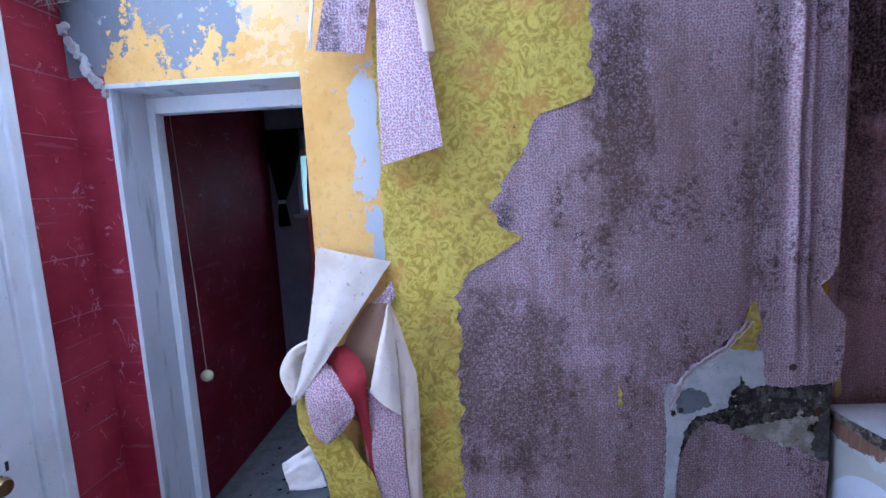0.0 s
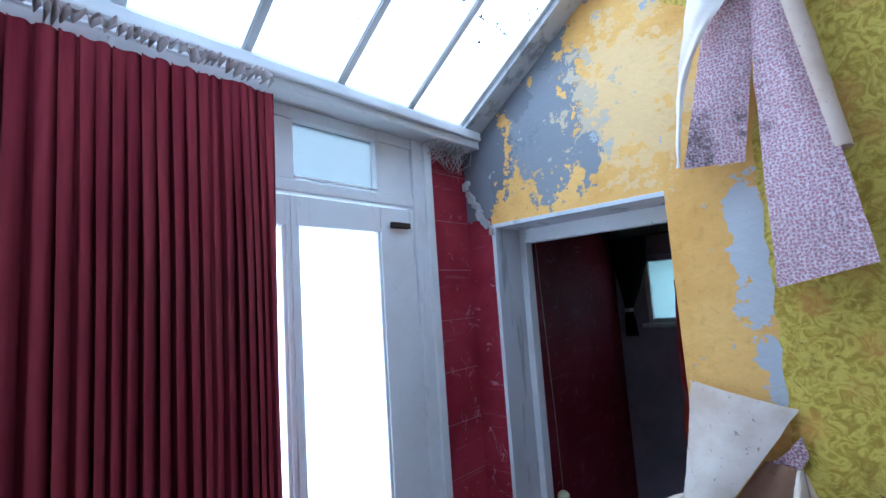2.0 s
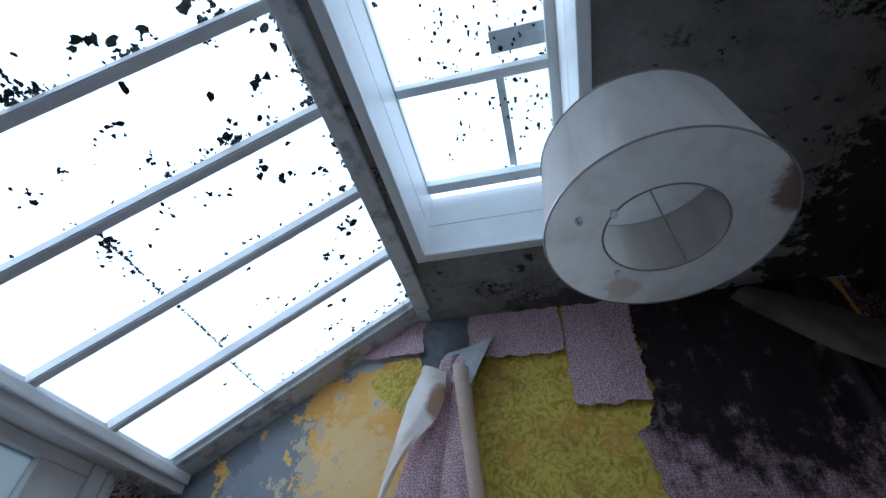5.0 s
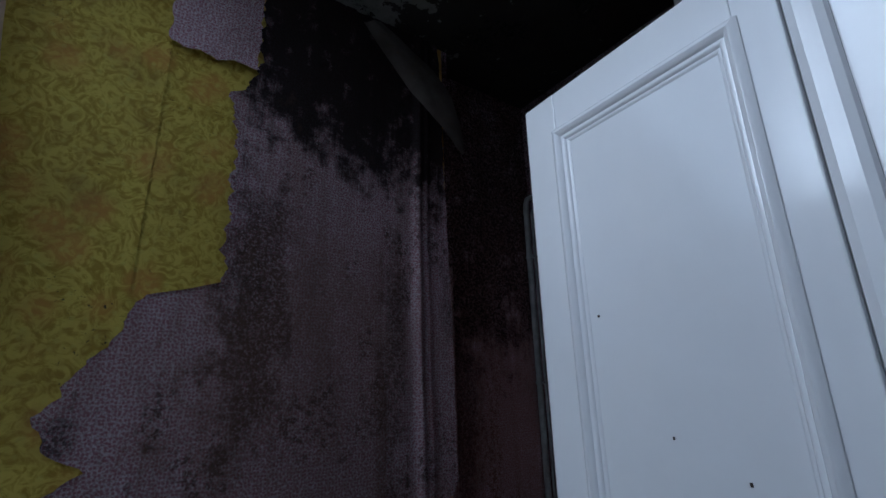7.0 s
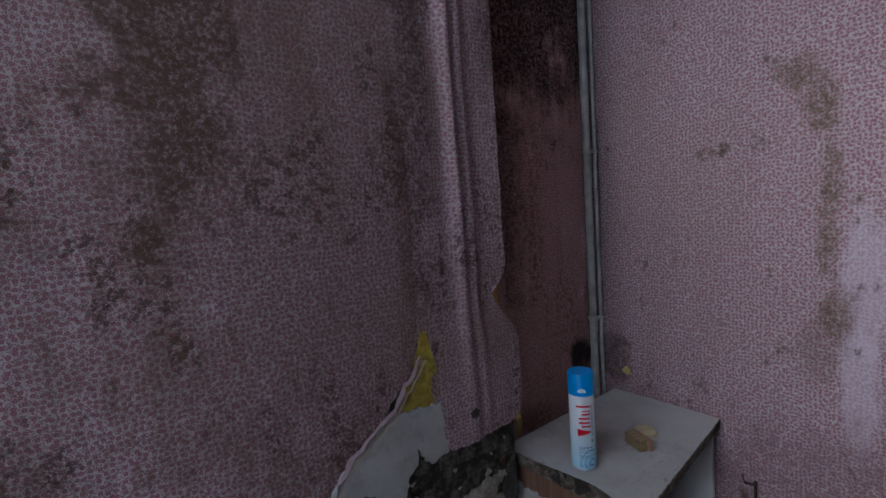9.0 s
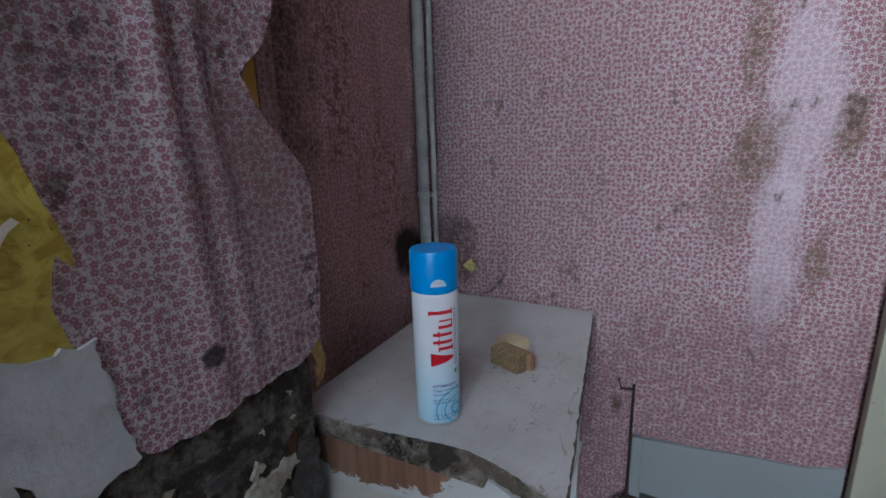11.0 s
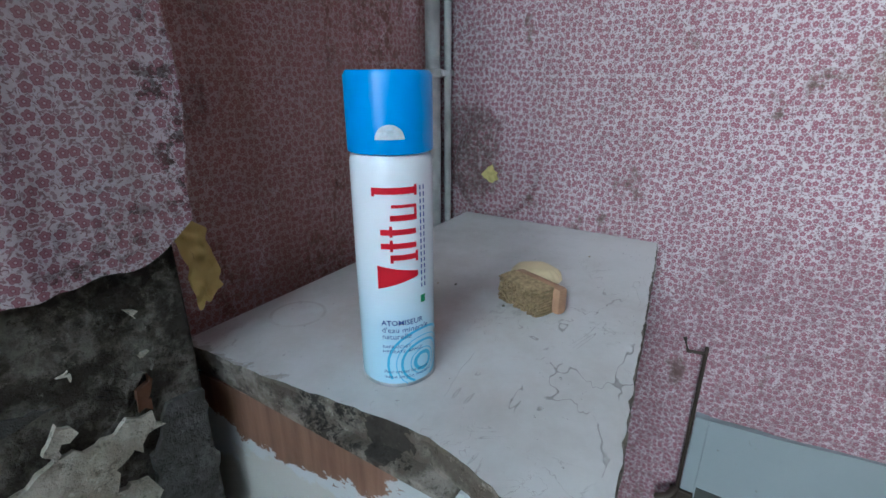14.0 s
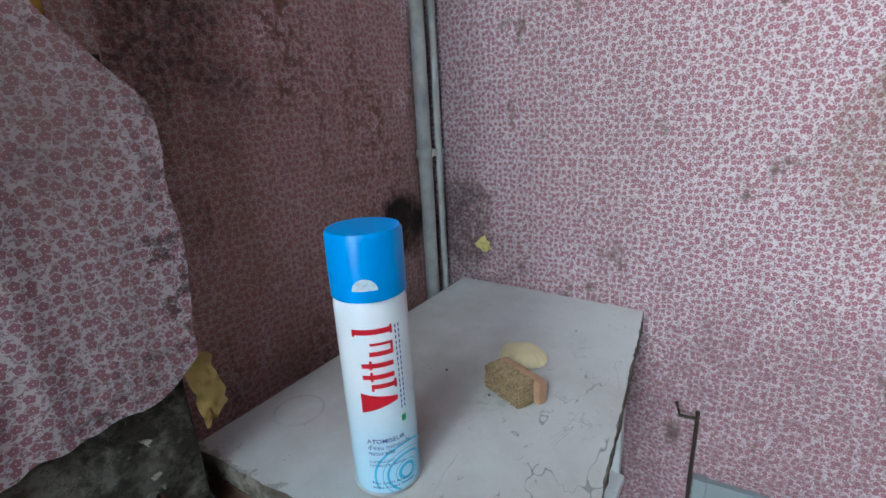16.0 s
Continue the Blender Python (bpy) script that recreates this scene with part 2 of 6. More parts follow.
def clear_glass(name, tint, frost=0.0, ripple=120):
    m = bpy.data.materials.new(name)
    m.use_nodes = True
    t = m.node_tree
    t.nodes.remove(t.nodes["Principled BSDF"])
    out = t.nodes["Material Output"]
    tr, gl, mx = (t.nodes.new("ShaderNode" + n) for n in ("BsdfTransparent", "BsdfGlossy", "MixShader"))
    tr.inputs["Color"].default_value = (*tint, 1)
    gl.inputs["Roughness"].default_value = 0.05
    mx.inputs[0].default_value = 0.04
    body = tr.outputs[0]
    if frost:
        tl, fm, nz, co = (t.nodes.new("ShaderNode" + n) for n in ("BsdfTranslucent", "MixShader", "TexNoise", "TexCoord"))
        tl.inputs["Color"].default_value = (*(0.94 * v for v in tint), 1)
        fm.inputs[0].default_value = frost
        nz.inputs["Scale"].default_value = ripple
        bp = t.nodes.new("ShaderNodeBump")
        t.links.new(co.outputs["Object"], nz.inputs["Vector"])
        t.links.new(nz.outputs["Fac"], bp.inputs["Height"])
        t.links.new(bp.outputs[0], tl.inputs["Normal"])
        t.links.new(tr.outputs[0], fm.inputs[1])
        t.links.new(tl.outputs[0], fm.inputs[2])
        body = fm.outputs[0]
    t.links.new(body, mx.inputs[1])
    t.links.new(gl.outputs[0], mx.inputs[2])
    t.links.new(mx.outputs[0], out.inputs["Surface"])
    return m


WHITE = white_paint("white_joinery_paint", (0.70, 0.72, 0.72), (0.42, 0.41, 0.38))
REVEAL = white_paint("mottled_reveal_paint", (0.56, 0.58, 0.60), (0.30, 0.31, 0.32), 0.6, 0.54)
GRIMY = white_paint("grimy_white_paint", (0.52, 0.53, 0.52), (0.22, 0.21, 0.19), 0.5, 0.5)
GLOSS = plain("white_gloss_door_paint", (0.86, 0.87, 0.88), 0.13, 0.6, 0, 0.05, 5)
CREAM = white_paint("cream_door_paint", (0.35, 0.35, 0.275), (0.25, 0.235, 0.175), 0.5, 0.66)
PURPLE = floral("lilac_floral_wallpaper", 0.62, [
    ((1.35, 0, 0.7, 0.1, 0.7, 1, 1, 1.6), (0.13, 0.078, 0.055), 0.6, 0.4),
    ((1.42, 0, 1.75, 0.02, 0.40, 2.4, 1, 0.55), (0.05, 0.032, 0.022), 0.9, 0.5),
    # upper wall: mould deepened to near-black to stand for missing light
    ((1.80, 0, 2.85, 0.35, 0.85, 0.9, 1, 0.9), (0.012, 0.009, 0.009), 0.96, 0.0),
    ((1.05, 0, 0.90, 0.1, 0.5, 1.4, 1, 0.9), (0.085, 0.052, 0.034), 0.85, 0.5),
    ((1.03, 0, 1.43, 0.01, 0.10, 1, 1, 1), (0.04, 0.034, 0.03), 0.85, 0.3),
    ((1.84, 0, 1.6, 0.02, 0.45, 5.0, 1, 0.6), (0.065, 0.042, 0.03), 0.85, 0.4),
    ((1.65, 0, 1.4, 0.15, 0.8, 1.2, 1, 0.8), (0.15, 0.085, 0.06), 0.5, 0.5),
], 0.80)
FLAP = floral("hanging_lilac_wallpaper", 0.2, [
    ((1.955, 0, 0.925, 0.006, 0.02, 1, 0.2, 1), (0.03, 0.025, 0.02), 0.9, 0.0),
    ((1.98, 0, 2.8, 0.15, 0.55, 1.0, 1, 0.9), (0.012, 0.009, 0.010), 0.9, 0.2),
    ((0.55, -0.09, 2.02, 0.02, 0.13, 1.6, 0.3, 0.8), (0.05, 0.042, 0.04), 0.8, 0.4),
], 1.0)
LOOSE = floral("loose_lilac_wallpaper", 0.62, [
    ((1.955, 0, 0.925, 0.006, 0.02, 1, 0.2, 1), (0.03, 0.025, 0.02), 0.9, 0.0),
    # same painted gloom below the ceiling on the loose sheet
    ((1.95, 0, 2.85, 0.35, 0.85, 0.9, 1, 0.9), (0.012, 0.009, 0.009), 0.96, 0.0),
    ((1.84, 0, 1.6, 0.02, 0.45, 5.0, 1, 0.6), (0.065, 0.042, 0.03), 0.85, 0.4),
    ((2.05, 0, 1.8, 0.02, 0.22, 4.0, 1, 0.6), (0.07, 0.055, 0.048), 0.55, 0.4),
    ((2.02, 0, 1.10, 0.02, 0.10, 1, 1, 0.7), (0.2, 0.12, 0.11), 0.35, 0.9),
], 0.82)
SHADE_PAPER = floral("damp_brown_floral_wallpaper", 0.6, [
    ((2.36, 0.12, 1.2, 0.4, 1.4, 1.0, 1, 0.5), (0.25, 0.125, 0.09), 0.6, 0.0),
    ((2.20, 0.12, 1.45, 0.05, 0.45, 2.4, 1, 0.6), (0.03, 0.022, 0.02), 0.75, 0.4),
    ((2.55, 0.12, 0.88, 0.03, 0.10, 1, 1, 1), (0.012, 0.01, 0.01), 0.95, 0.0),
    # blackened towards the ceiling, shade put in over the damp brown
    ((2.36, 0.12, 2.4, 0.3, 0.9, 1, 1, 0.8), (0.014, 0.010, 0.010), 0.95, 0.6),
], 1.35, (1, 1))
BROWN, PALEWASH = (0.135, 0.092, 0.058), (0.58, 0.50, 0.57)
EAST_PAPER = floral("pink_floral_wallpaper", 0.12, [
    ((2.637, -0.565, 1.16, 0.02, 0.10, 1, 1.3, 0.4), PALEWASH, 0.45, 0.0),
    ((2.637, -0.55, 0.92, 0.02, 0.10, 1, 1.6, 0.4), PALEWASH, 0.45, 0.0),
    ((2.637, -0.445, 1.65, 0.0, 0.07, 1, 0.8, 0.9), BROWN, 0.9, 0.35),
    ((2.637, -0.485, 1.57, 0.0, 0.10, 1, 1.6, 0.8), BROWN, 0.9, 0.35),
    ((2.637, -0.503, 1.43, 0.0, 0.10, 1, 2.4, 0.5), BROWN, 0.9, 0.35),
    ((2.637, -0.487, 1.27, 0.0, 0.10, 1, 2.2, 0.6), BROWN, 0.9, 0.35),
    ((2.637, -0.515, 1.09, 0.0, 0.10, 1, 1.6, 0.9), BROWN, 0.8, 0.4),
    ((2.637, -0.475, 0.98, 0.0, 0.14, 1, 1.8, 0.6), BROWN, 0.45, 0.5),
    ((2.637, -0.615, 1.47, 0.0, 0.06, 1, 2.0, 0.5), BROWN, 0.75, 0.4),
    ((2.637, -0.655, 1.28, 0.0, 0.07, 1, 2.0, 0.5), BROWN, 0.75, 0.4),
    ((2.637, -0.625, 1.10, 0.0, 0.06, 1, 1.6, 0.7), BROWN, 0.8, 0.4),
    ((2.637, -0.612, 0.90, 0.0, 0.07, 1, 2.2, 0.5), BROWN, 0.75, 0.4),
    # near-black top: the gloom under the ceiling painted into the paper
    ((2.637, -0.40, 2.62, 0.35, 0.80, 1, 0.6, 1.0), (0.014, 0.010, 0.010), 0.95, 0.3),
    # low on the wall: some damp, mostly dim light put into the colour
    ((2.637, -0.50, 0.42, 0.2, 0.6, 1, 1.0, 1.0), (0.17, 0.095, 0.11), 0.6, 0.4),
    ((2.637, 0.055, 0.86, 0.03, 0.12, 1, 1.0, 1), (0.08, 0.055, 0.045), 0.75, 0.6),
], 0.72, (0, 1))
YELLOW = yellow_floral("mustard_floral_wallpaper")
OCHRE = plaster("ochre_distempered_plaster", (0.78, 0.48, 0.15), (0.66, 0.36, 0.09), 0.25, [
    ((0.07, 0, 2.27, 0.0, 0.44, 1.25, 0.2, 0.8), (0.24, 0.25, 0.265), 1.0),
    ((-0.08, 0, 2.40, 0.02, 0.14, 1, 0.2, 1), (0.19, 0.195, 0.21), 1.0),
    ((0.10, 0, 2.55, 0.0, 0.15, 1, 0.2, 1), (0.22, 0.23, 0.24), 1.0),
    ((0.28, 0, 2.68, 0.0, 0.13, 1, 0.2, 1), (0.24, 0.25, 0.265), 1.0),
    ((0.35, 0, 2.25, 0.0, 0.5, 1.4, 0.2, 1), (0.72, 0.55, 0.30), 0.6),
    ((0.20, 0, 2.08, 0.01, 0.12, 1.6, 0.2, 0.8), (0.24, 0.25, 0.265), 1.0),
    ((-0.26, 0, 2.25, 0.08, 0.22, 1, 0.2, 0.6), (0.17, 0.175, 0.19), 1.0),
    ((-0.29, 0, 2.04, 0.06, 0.14, 1.2, 0.2, 0.7), (0.19, 0.195, 0.21), 1.0),
    ((0.63, 0, 1.72, 0.03, 0.17, 2.0, 0.2, 0.45), (0.50, 0.50, 0.50), 1.0),
    ((0.66, 0, 1.43, 0.02, 0.12, 1.6, 0.2, 0.7), (0.46, 0.47, 0.48), 1.0),
    ((0.40, 0, 2.75, 0.04, 0.26, 0.7, 0.2, 1.6), (0.40, 0.42, 0.44), 0.9),
])
RUBBLE = plaster("mouldy_bare_plaster", (0.17, 0.155, 0.125), (0.052, 0.044, 0.034), 0.9, (), 0.03, 34)
GREYSTONE = plaster("grey_cement_render", (0.155, 0.15, 0.135), (0.085, 0.08, 0.07), 0.8, (), 0.04, 22)
CREAM_PLASTER = plaster("cream_flaking_plaster", (0.52, 0.48, 0.39), (0.34, 0.30, 0.23), 0.4, (), 0.0, 19)
WHITE_PLASTER = plaster("white_plaster_skim", (0.60, 0.59, 0.57), (0.36, 0.355, 0.34), 0.5)
DIRTY_BACK = paper_back("dirty_paper_back", (0.16, 0.14, 0.12), (0.08, 0.07, 0.06))
# first patch blackens the alcove corner, standing for unlit ceiling; mould spots are separate
CEILING = plaster("mouldy_shaded_ceiling_plaster", (0.27, 0.26, 0.235), (0.15, 0.143, 0.128), 1.0, [((2.40, -0.25, 2.86, 0.3, 0.85, 1, 1, 1), (0.022, 0.02, 0.019), 0.9), ((1.25, -0.03, 2.86, 0.05, 0.3, 0.6, 2.2, 1), (0.05, 0.047, 0.043), 0.7)], 0.04)
SOUTH = plaster("pale_lilac_plaster", (0.50, 0.47, 0.52), (0.40, 0.37, 0.42), 0.1)
GREYWALL = plaster("grey_lilac_plaster", (0.46, 0.45, 0.50), (0.36, 0.35, 0.39), 0.4)
RED = red_paint()
MORTAR = plain("pinkish_worn_joint", (0.42, 0.20, 0.22), 0.8, 0.2, 0, 0.5, 40)
VELVET = cloth_red()
BACK = paper_back("beige_paper_back", (0.72, 0.58, 0.46), (0.58, 0.42, 0.30))
BACK_WHITE = paper_back("white_paper_back", (0.68, 0.60, 0.51), (0.52, 0.41, 0.31))
STAINED = stained_paper()
CONE = paper_back("pale_peach_paper_back", (0.74, 0.64, 0.53), (0.62, 0.48, 0.36))
BROWNBACK = paper_back("brown_paper_back", (0.36, 0.22, 0.14), (0.26, 0.15, 0.09))
CORNERPAPER = paper_back("grey_stiff_paper", (0.46, 0.47, 0.48), (0.30, 0.29, 0.27))
DAMPGREY = plaster("damp_grey_plaster", (0.20, 0.205, 0.215), (0.10, 0.10, 0.105), 0.6)
AMBER = paper_back("amber_torn_paper", (0.50, 0.37, 0.13), (0.34, 0.22, 0.07))
REDPAPER = plain("red_paper", (0.34, 0.03, 0.04), 0.7, 0.2)
FLOORWOOD = plain("dusty_floorboards", (0.20, 0.15, 0.11), 0.8, 0.2, 0, 0.5, 9)
TILE = plain("pale_lino", (0.40, 0.42, 0.42), 0.5, 0.3, 0, 0.35, 14)
GLASS = clear_glass("roof_glass", (0.96, 0.98, 0.98))
FROST = clear_glass("frosted_glass", (0.9, 0.93, 0.92), 0.55)
RIPPLED = clear_glass("rippled_green_glass", (0.42, 0.50, 0.46), 0.9, 45)
TRANSOM = clear_glass("dirty_frosted_transom", (0.26, 0.29, 0.29), 0.7)
DOORGLASS = clear_glass("obscured_door_glass", (0.94, 0.96, 0.97), 0.75)
MOSS = plain("leaf_litter_moss", (0.022, 0.028, 0.02), 0.95, 0.1)
LEADGREY = plain("grey_flashing", (0.62, 0.64, 0.66), 0.6, 0.3)
COBWEB = plain("dusty_cobweb", (0.5, 0.48, 0.46), 0.95, 0.05)
BRASS = plain("tarnished_brass", (0.30, 0.20, 0.08), 0.35, 0.5, 0.9)
IRON = plain("rusty_iron", (0.06, 0.045, 0.035), 0.6, 0.4, 0.6)
PIPE = plain("painted_pipe", (0.52, 0.53, 0.50), 0.4, 0.4, 0, 0.4, 22)
DARKCLOTH = plain("dark_curtain_cloth", (0.018, 0.024, 0.028), 0.9, 0.1)
HOOKGREY = plain("pale_grey_plastic", (0.50, 0.55, 0.60), 0.3, 0.5, 0, 0.1)
CORD = plain("cream_plastic", (0.72, 0.68, 0.42), 0.4, 0.4, 0, 0.1)


def shade_cloth():
    k = Mat("lampshade_paper", 0.9, 0.1)
    st = k.noise(1.0, 5, 0.6, k.stretch(14, 14, 2))
    c = k.mix(k.ramp(st, 0.4, 0.8), (0.76, 0.75, 0.73), (0.60, 0.58, 0.55))
    m = k.near(1.56, -0.86, 2.45, 0.03, 0.12)
    c = k.mix(k.ramp(k.math("ADD", m, k.math("MULTIPLY", k.math("SUBTRACT", k.noise(18, 5, 0.7), 0.5), 1.5)), 0.35, 0.8, 0, 0.85), c, (0.16, 0.10, 0.055))
    m = k.near(1.25, -0.63, 2.43, 0.01, 0.07)
    c = k.mix(k.ramp(k.math("ADD", m, k.math("MULTIPLY", k.math("SUBTRACT", k.noise(30, 5, 0.7), 0.5), 1.5)), 0.35, 0.8, 0, 0.5), c, (0.42, 0.32, 0.18))
    k.color(c)
    k.b.inputs["Subsurface Weight"].default_value = 0.0
    tl, mx = k.t.nodes.new("ShaderNodeBsdfTranslucent"), k.t.nodes.new("ShaderNodeMixShader")
    k.feed(tl.inputs["Color"], c)
    mx.inputs[0].default_value = 0.58
    k.link(k.b.outputs[0], mx.inputs[1])
    k.link(tl.outputs[0], mx.inputs[2])
    k.link(mx.outputs[0], k.t.nodes["Material Output"].inputs["Surface"])
    return k.bump(k.math("ADD", k.noise(1, 5, 0.6, k.stretch(18, 18, 4)), k.math("MULTIPLY", k.noise(200, 3), 0.2)), 0.8, 0.014).m


SHADE = shade_cloth()


# ---- building helpers ----
def place(ob, parent):
    if parent is not None:
        ob.parent = parent
        at = parent.matrix_basis.translation if parent.type == "EMPTY" else Vector()
        ob.matrix_parent_inverse = Matrix.Translation(-at)
    return ob


def part(name, bm, material, parent=None, label="", smooth=False):
    """Links a bmesh as one mesh object, under a thing or a part."""
    bmesh.ops.recalc_face_normals(bm, faces=bm.faces)
    me = bpy.data.meshes.new(name)
    bm.to_mesh(me)
    bm.free()
    for mat in material if isinstance(material, list) else [material]:
        me.materials.append(mat)
    if smooth:
        me.shade_smooth()
        me.set_sharp_from_angle(angle=radians(40))
    return tagged(place(new(name, me), parent), label)


def thing(name, at, label, category, group="", kind=""):
    e = new(name)
    e.empty_display_size = 0.05
    e.matrix_basis = Matrix.Translation(at)
    return tagged(e, label, category, group, kind)


def box(bm, x0, x1, y0, y1, z0, z1, bevel=0.0):
    g = bmesh.ops.create_cube(bm, size=1.0, matrix=Matrix.Translation(((x0 + x1) / 2, (y0 + y1) / 2, (z0 + z1) / 2)) @ Matrix.Diagonal((abs(x1 - x0), abs(y1 - y0), abs(z1 - z0), 1)))
    if bevel:
        es = {e for v in g["verts"] for e in v.link_edges}
        bmesh.ops.bevel(bm, geom=list(es), offset=bevel, segments=2, affect="EDGES", profile=0.6)
    return bm


def boxed(*a, **k):
    return box(bmesh.new(), *a, **k)


def prism(bm, outline, axis, a, b):
    """Extrudes a flat outline along an axis from a to b."""
    def put(p, d):
        return {"x": (d, p[0], p[1]), "y": (p[0], d, p[1]), "z": (p[0], p[1], d)}[axis]
    lo, hi = [bm.verts.new(put(p, a)) for p in outline], [bm.verts.new(put(p, b)) for p in outline]
    bm.faces.new(lo), bm.faces.new(hi[::-1])
    for i in range(len(lo)):
        j = (i + 1) % len(lo)
        bm.faces.new((lo[j], lo[i], hi[i], hi[j]))
    return bm


def tube(bm, pts, r, sides=10, cap=True):
    """A round tube along points; r: a radius, or one for each point."""
    pts = [Vector(p) for p in pts]
    rs = r if isinstance(r, (list, tuple)) else [r] * len(pts)
    rings, up = [], Vector((0.13, 0.37, 0.92))
    for i, p in enumerate(pts):
        d = (pts[min(i + 1, len(pts) - 1)] - pts[max(i - 1, 0)]).normalized()
        if abs(d.dot(up)) > 0.95:
            up = Vector((0.9, 0.3, 0.1))
        s = d.cross(up).normalized()
        n = s.cross(d)
        rings.append([bm.verts.new(p + rs[i] * (math.cos(2 * math.pi * k / sides) * s + math.sin(2 * math.pi * k / sides) * n)) for k in range(sides)])
    for a, b in zip(rings, rings[1:]):
        for k in range(sides):
            bm.faces.new((a[k], a[(k + 1) % sides], b[(k + 1) % sides], b[k]))
    if cap:
        bm.faces.new(rings[0][::-1]), bm.faces.new(rings[-1])
    return bm


def lathe(bm, profile, cx, cy, sides=48):
    rings = []
    for r, z in profile:
        if r < 1e-5:
            rings.append([bm.verts.new((cx, cy, z))])
        else:
            rings.append([bm.verts.new((cx + r * math.cos(2 * math.pi * k / sides), cy + r * math.sin(2 * math.pi * k / sides), z)) for k in range(sides)])
    for a, b in zip(rings, rings[1:]):
        for k in range(sides):
            j = (k + 1) % sides
            if len(a) == 1:
                bm.faces.new((a[0], b[k], b[j]))
            elif len(b) == 1:
                bm.faces.new((a[k], a[j], b[0]))
            else:
                bm.faces.new((a[k], a[j], b[j], b[k]))
    return bm


def grid(bm, nu, nv, f):
    """A surface of points f(u, v), u and v from 0 to 1."""
    vs = [[bm.verts.new(f(i / nu, j / nv)) for i in range(nu + 1)] for j in range(nv + 1)]
    for j in range(nv):
        for i in range(nu):
            bm.faces.new((vs[j][i], vs[j][i + 1], vs[j + 1][i + 1], vs[j + 1][i]))
    return bm


def along(table, v):
    """A value between the rows (key, value) of a short table."""
    xs, ys = zip(*sorted(table))
    return float(np.interp(v, xs, ys))


def ragged(v, seed, size=0.012, scale=22.0):
    return size * noise.noise((v * scale, seed, 0.3)) + 0.5 * size * noise.noise((v * scale * 3.7, seed, 2.3))


def slope_z(x):
    """Height of the roof glass over x."""
    return 2.325 + 0.6964 * (x + 0.265)


# ---- setting ----
def structure(name, bm, material, label, category, smooth=False):
    return tagged(part(name, bm, material, None, label, smooth), "", category, "", "structure")


structure("floor", boxed(-0.6, 2.8, -2.9, 0.0, -0.12, 0.0), FLOORWOOD, "dusty dark wooden floor of the small room", "floor")
structure("floor_next_room", boxed(-0.7, 1.6, 0.0, 1.9, -0.12, -0.004), TILE, "pale grimy lino floor of the next room", "floor")
bm = bmesh.new()
prism(bm, [(-0.55, 0), (-0.216, 0), (-0.216, 1.93), (0.43, 1.93), (0.43, 0), (2.085, 0), (2.085, 2.95), (0.66, 2.95), (-0.55, slope_z(-0.55) - 0.02)], "y", 0.0, 0.215)
wall_north = structure("wall_north", bm, OCHRE, "ochre plaster wall with peeling layered wallpaper and a doorway", "wall")
structure("wall_alcove", boxed(2.085, 2.75, 0.128, 0.29, 0, 2.95), SHADE_PAPER, "damp brown mouldy floral wallpaper in the alcove, shade painted in at the top", "wall")
wall_east = structure("wall_east", boxed(2.637, 2.8, -1.75, 0.128, 0, 2.95), EAST_PAPER, "pink floral wallpapered wall with brown damp stains, shade painted in low and high", "wall")
bm = bmesh.new()
for b in ((-0.55, -0.3365, -0.235, 0.0, 0, 2.24), (-0.55, -0.335, -1.72, -1.52, 0, 2.24)):
    box(bm, *b)
wall_west = structure("wall_west", bm, MORTAR, "dark red painted block wall beside the glazed door", "wall")
bm = bmesh.new()
for b in ((-0.55, 0.5, -1.74, -1.6, 0, 2.95), (1.5, 2.8, -1.74, -1.6, 0, 2.95), (0.5, 1.5, -1.74, -1.6, 2.06, 2.95), (-0.55, 2.8, -3.0, -2.88, 0, 2.95), (2.7, 2.8, -2.9, -1.7, 0, 2.95), (-0.6, -0.5, -2.9, -1.7, 0, 2.95)):
    box(bm, *b)
structure("wall_south", bm, SOUTH, "pale lilac textured plaster wall with a doorway", "wall")
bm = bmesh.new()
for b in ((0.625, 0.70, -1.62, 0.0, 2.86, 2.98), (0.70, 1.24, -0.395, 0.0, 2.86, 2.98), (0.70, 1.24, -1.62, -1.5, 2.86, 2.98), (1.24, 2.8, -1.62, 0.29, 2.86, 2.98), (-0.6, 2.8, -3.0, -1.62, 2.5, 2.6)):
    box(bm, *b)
structure("ceiling", bm, CEILING, "grey plaster ceiling spotted with black mould, shade painted in by the alcove", "ceiling")
bm = bmesh.new()
box(bm, -0.72, -0.44, 0.215, 1.85, 0, 2.12)
structure("wall_next_room_red", bm, RED, "dark red painted wall of the next room", "wall")
bm = bmesh.new()
for b in ((-0.7, -0.245, 1.7, 1.85, 0, 2.12), (0.20, 1.6, 1.7, 1.85, 0, 2.12), (-0.245, 0.20, 1.7, 1.85, 0, 1.41), (-0.245, 0.20, 1.7, 1.85, 1.85, 2.12), (1.45, 1.6, 0.215, 1.7, 0, 2.12)):
    box(bm, *b)
structure("wall_next_room", bm, GREYWALL, "grey plaster wall of the next room with a small window", "wall")
structure("ceiling_next_room", boxed(-0.72, 1.6, 0.215, 1.85, 2.12, 2.2), CEILING, "dark plaster ceiling of the next room", "ceiling")
GROUND = plain("pale_gravel_ground", (0.36, 0.36, 0.33), 0.95, 0.1, 0, 0.4, 3)
structure("ground", boxed(-400, 400, -400, 400, -0.4, -0.3), GROUND, "pale gravel ground outside reaching the horizon", "ground")

part("red_pier", boxed(-0.335, -0.2165, -0.003, 0.0, 0, 1.955), RED, wall_north, "red painted pier beside the doorway")

rnd = random.Random(31)
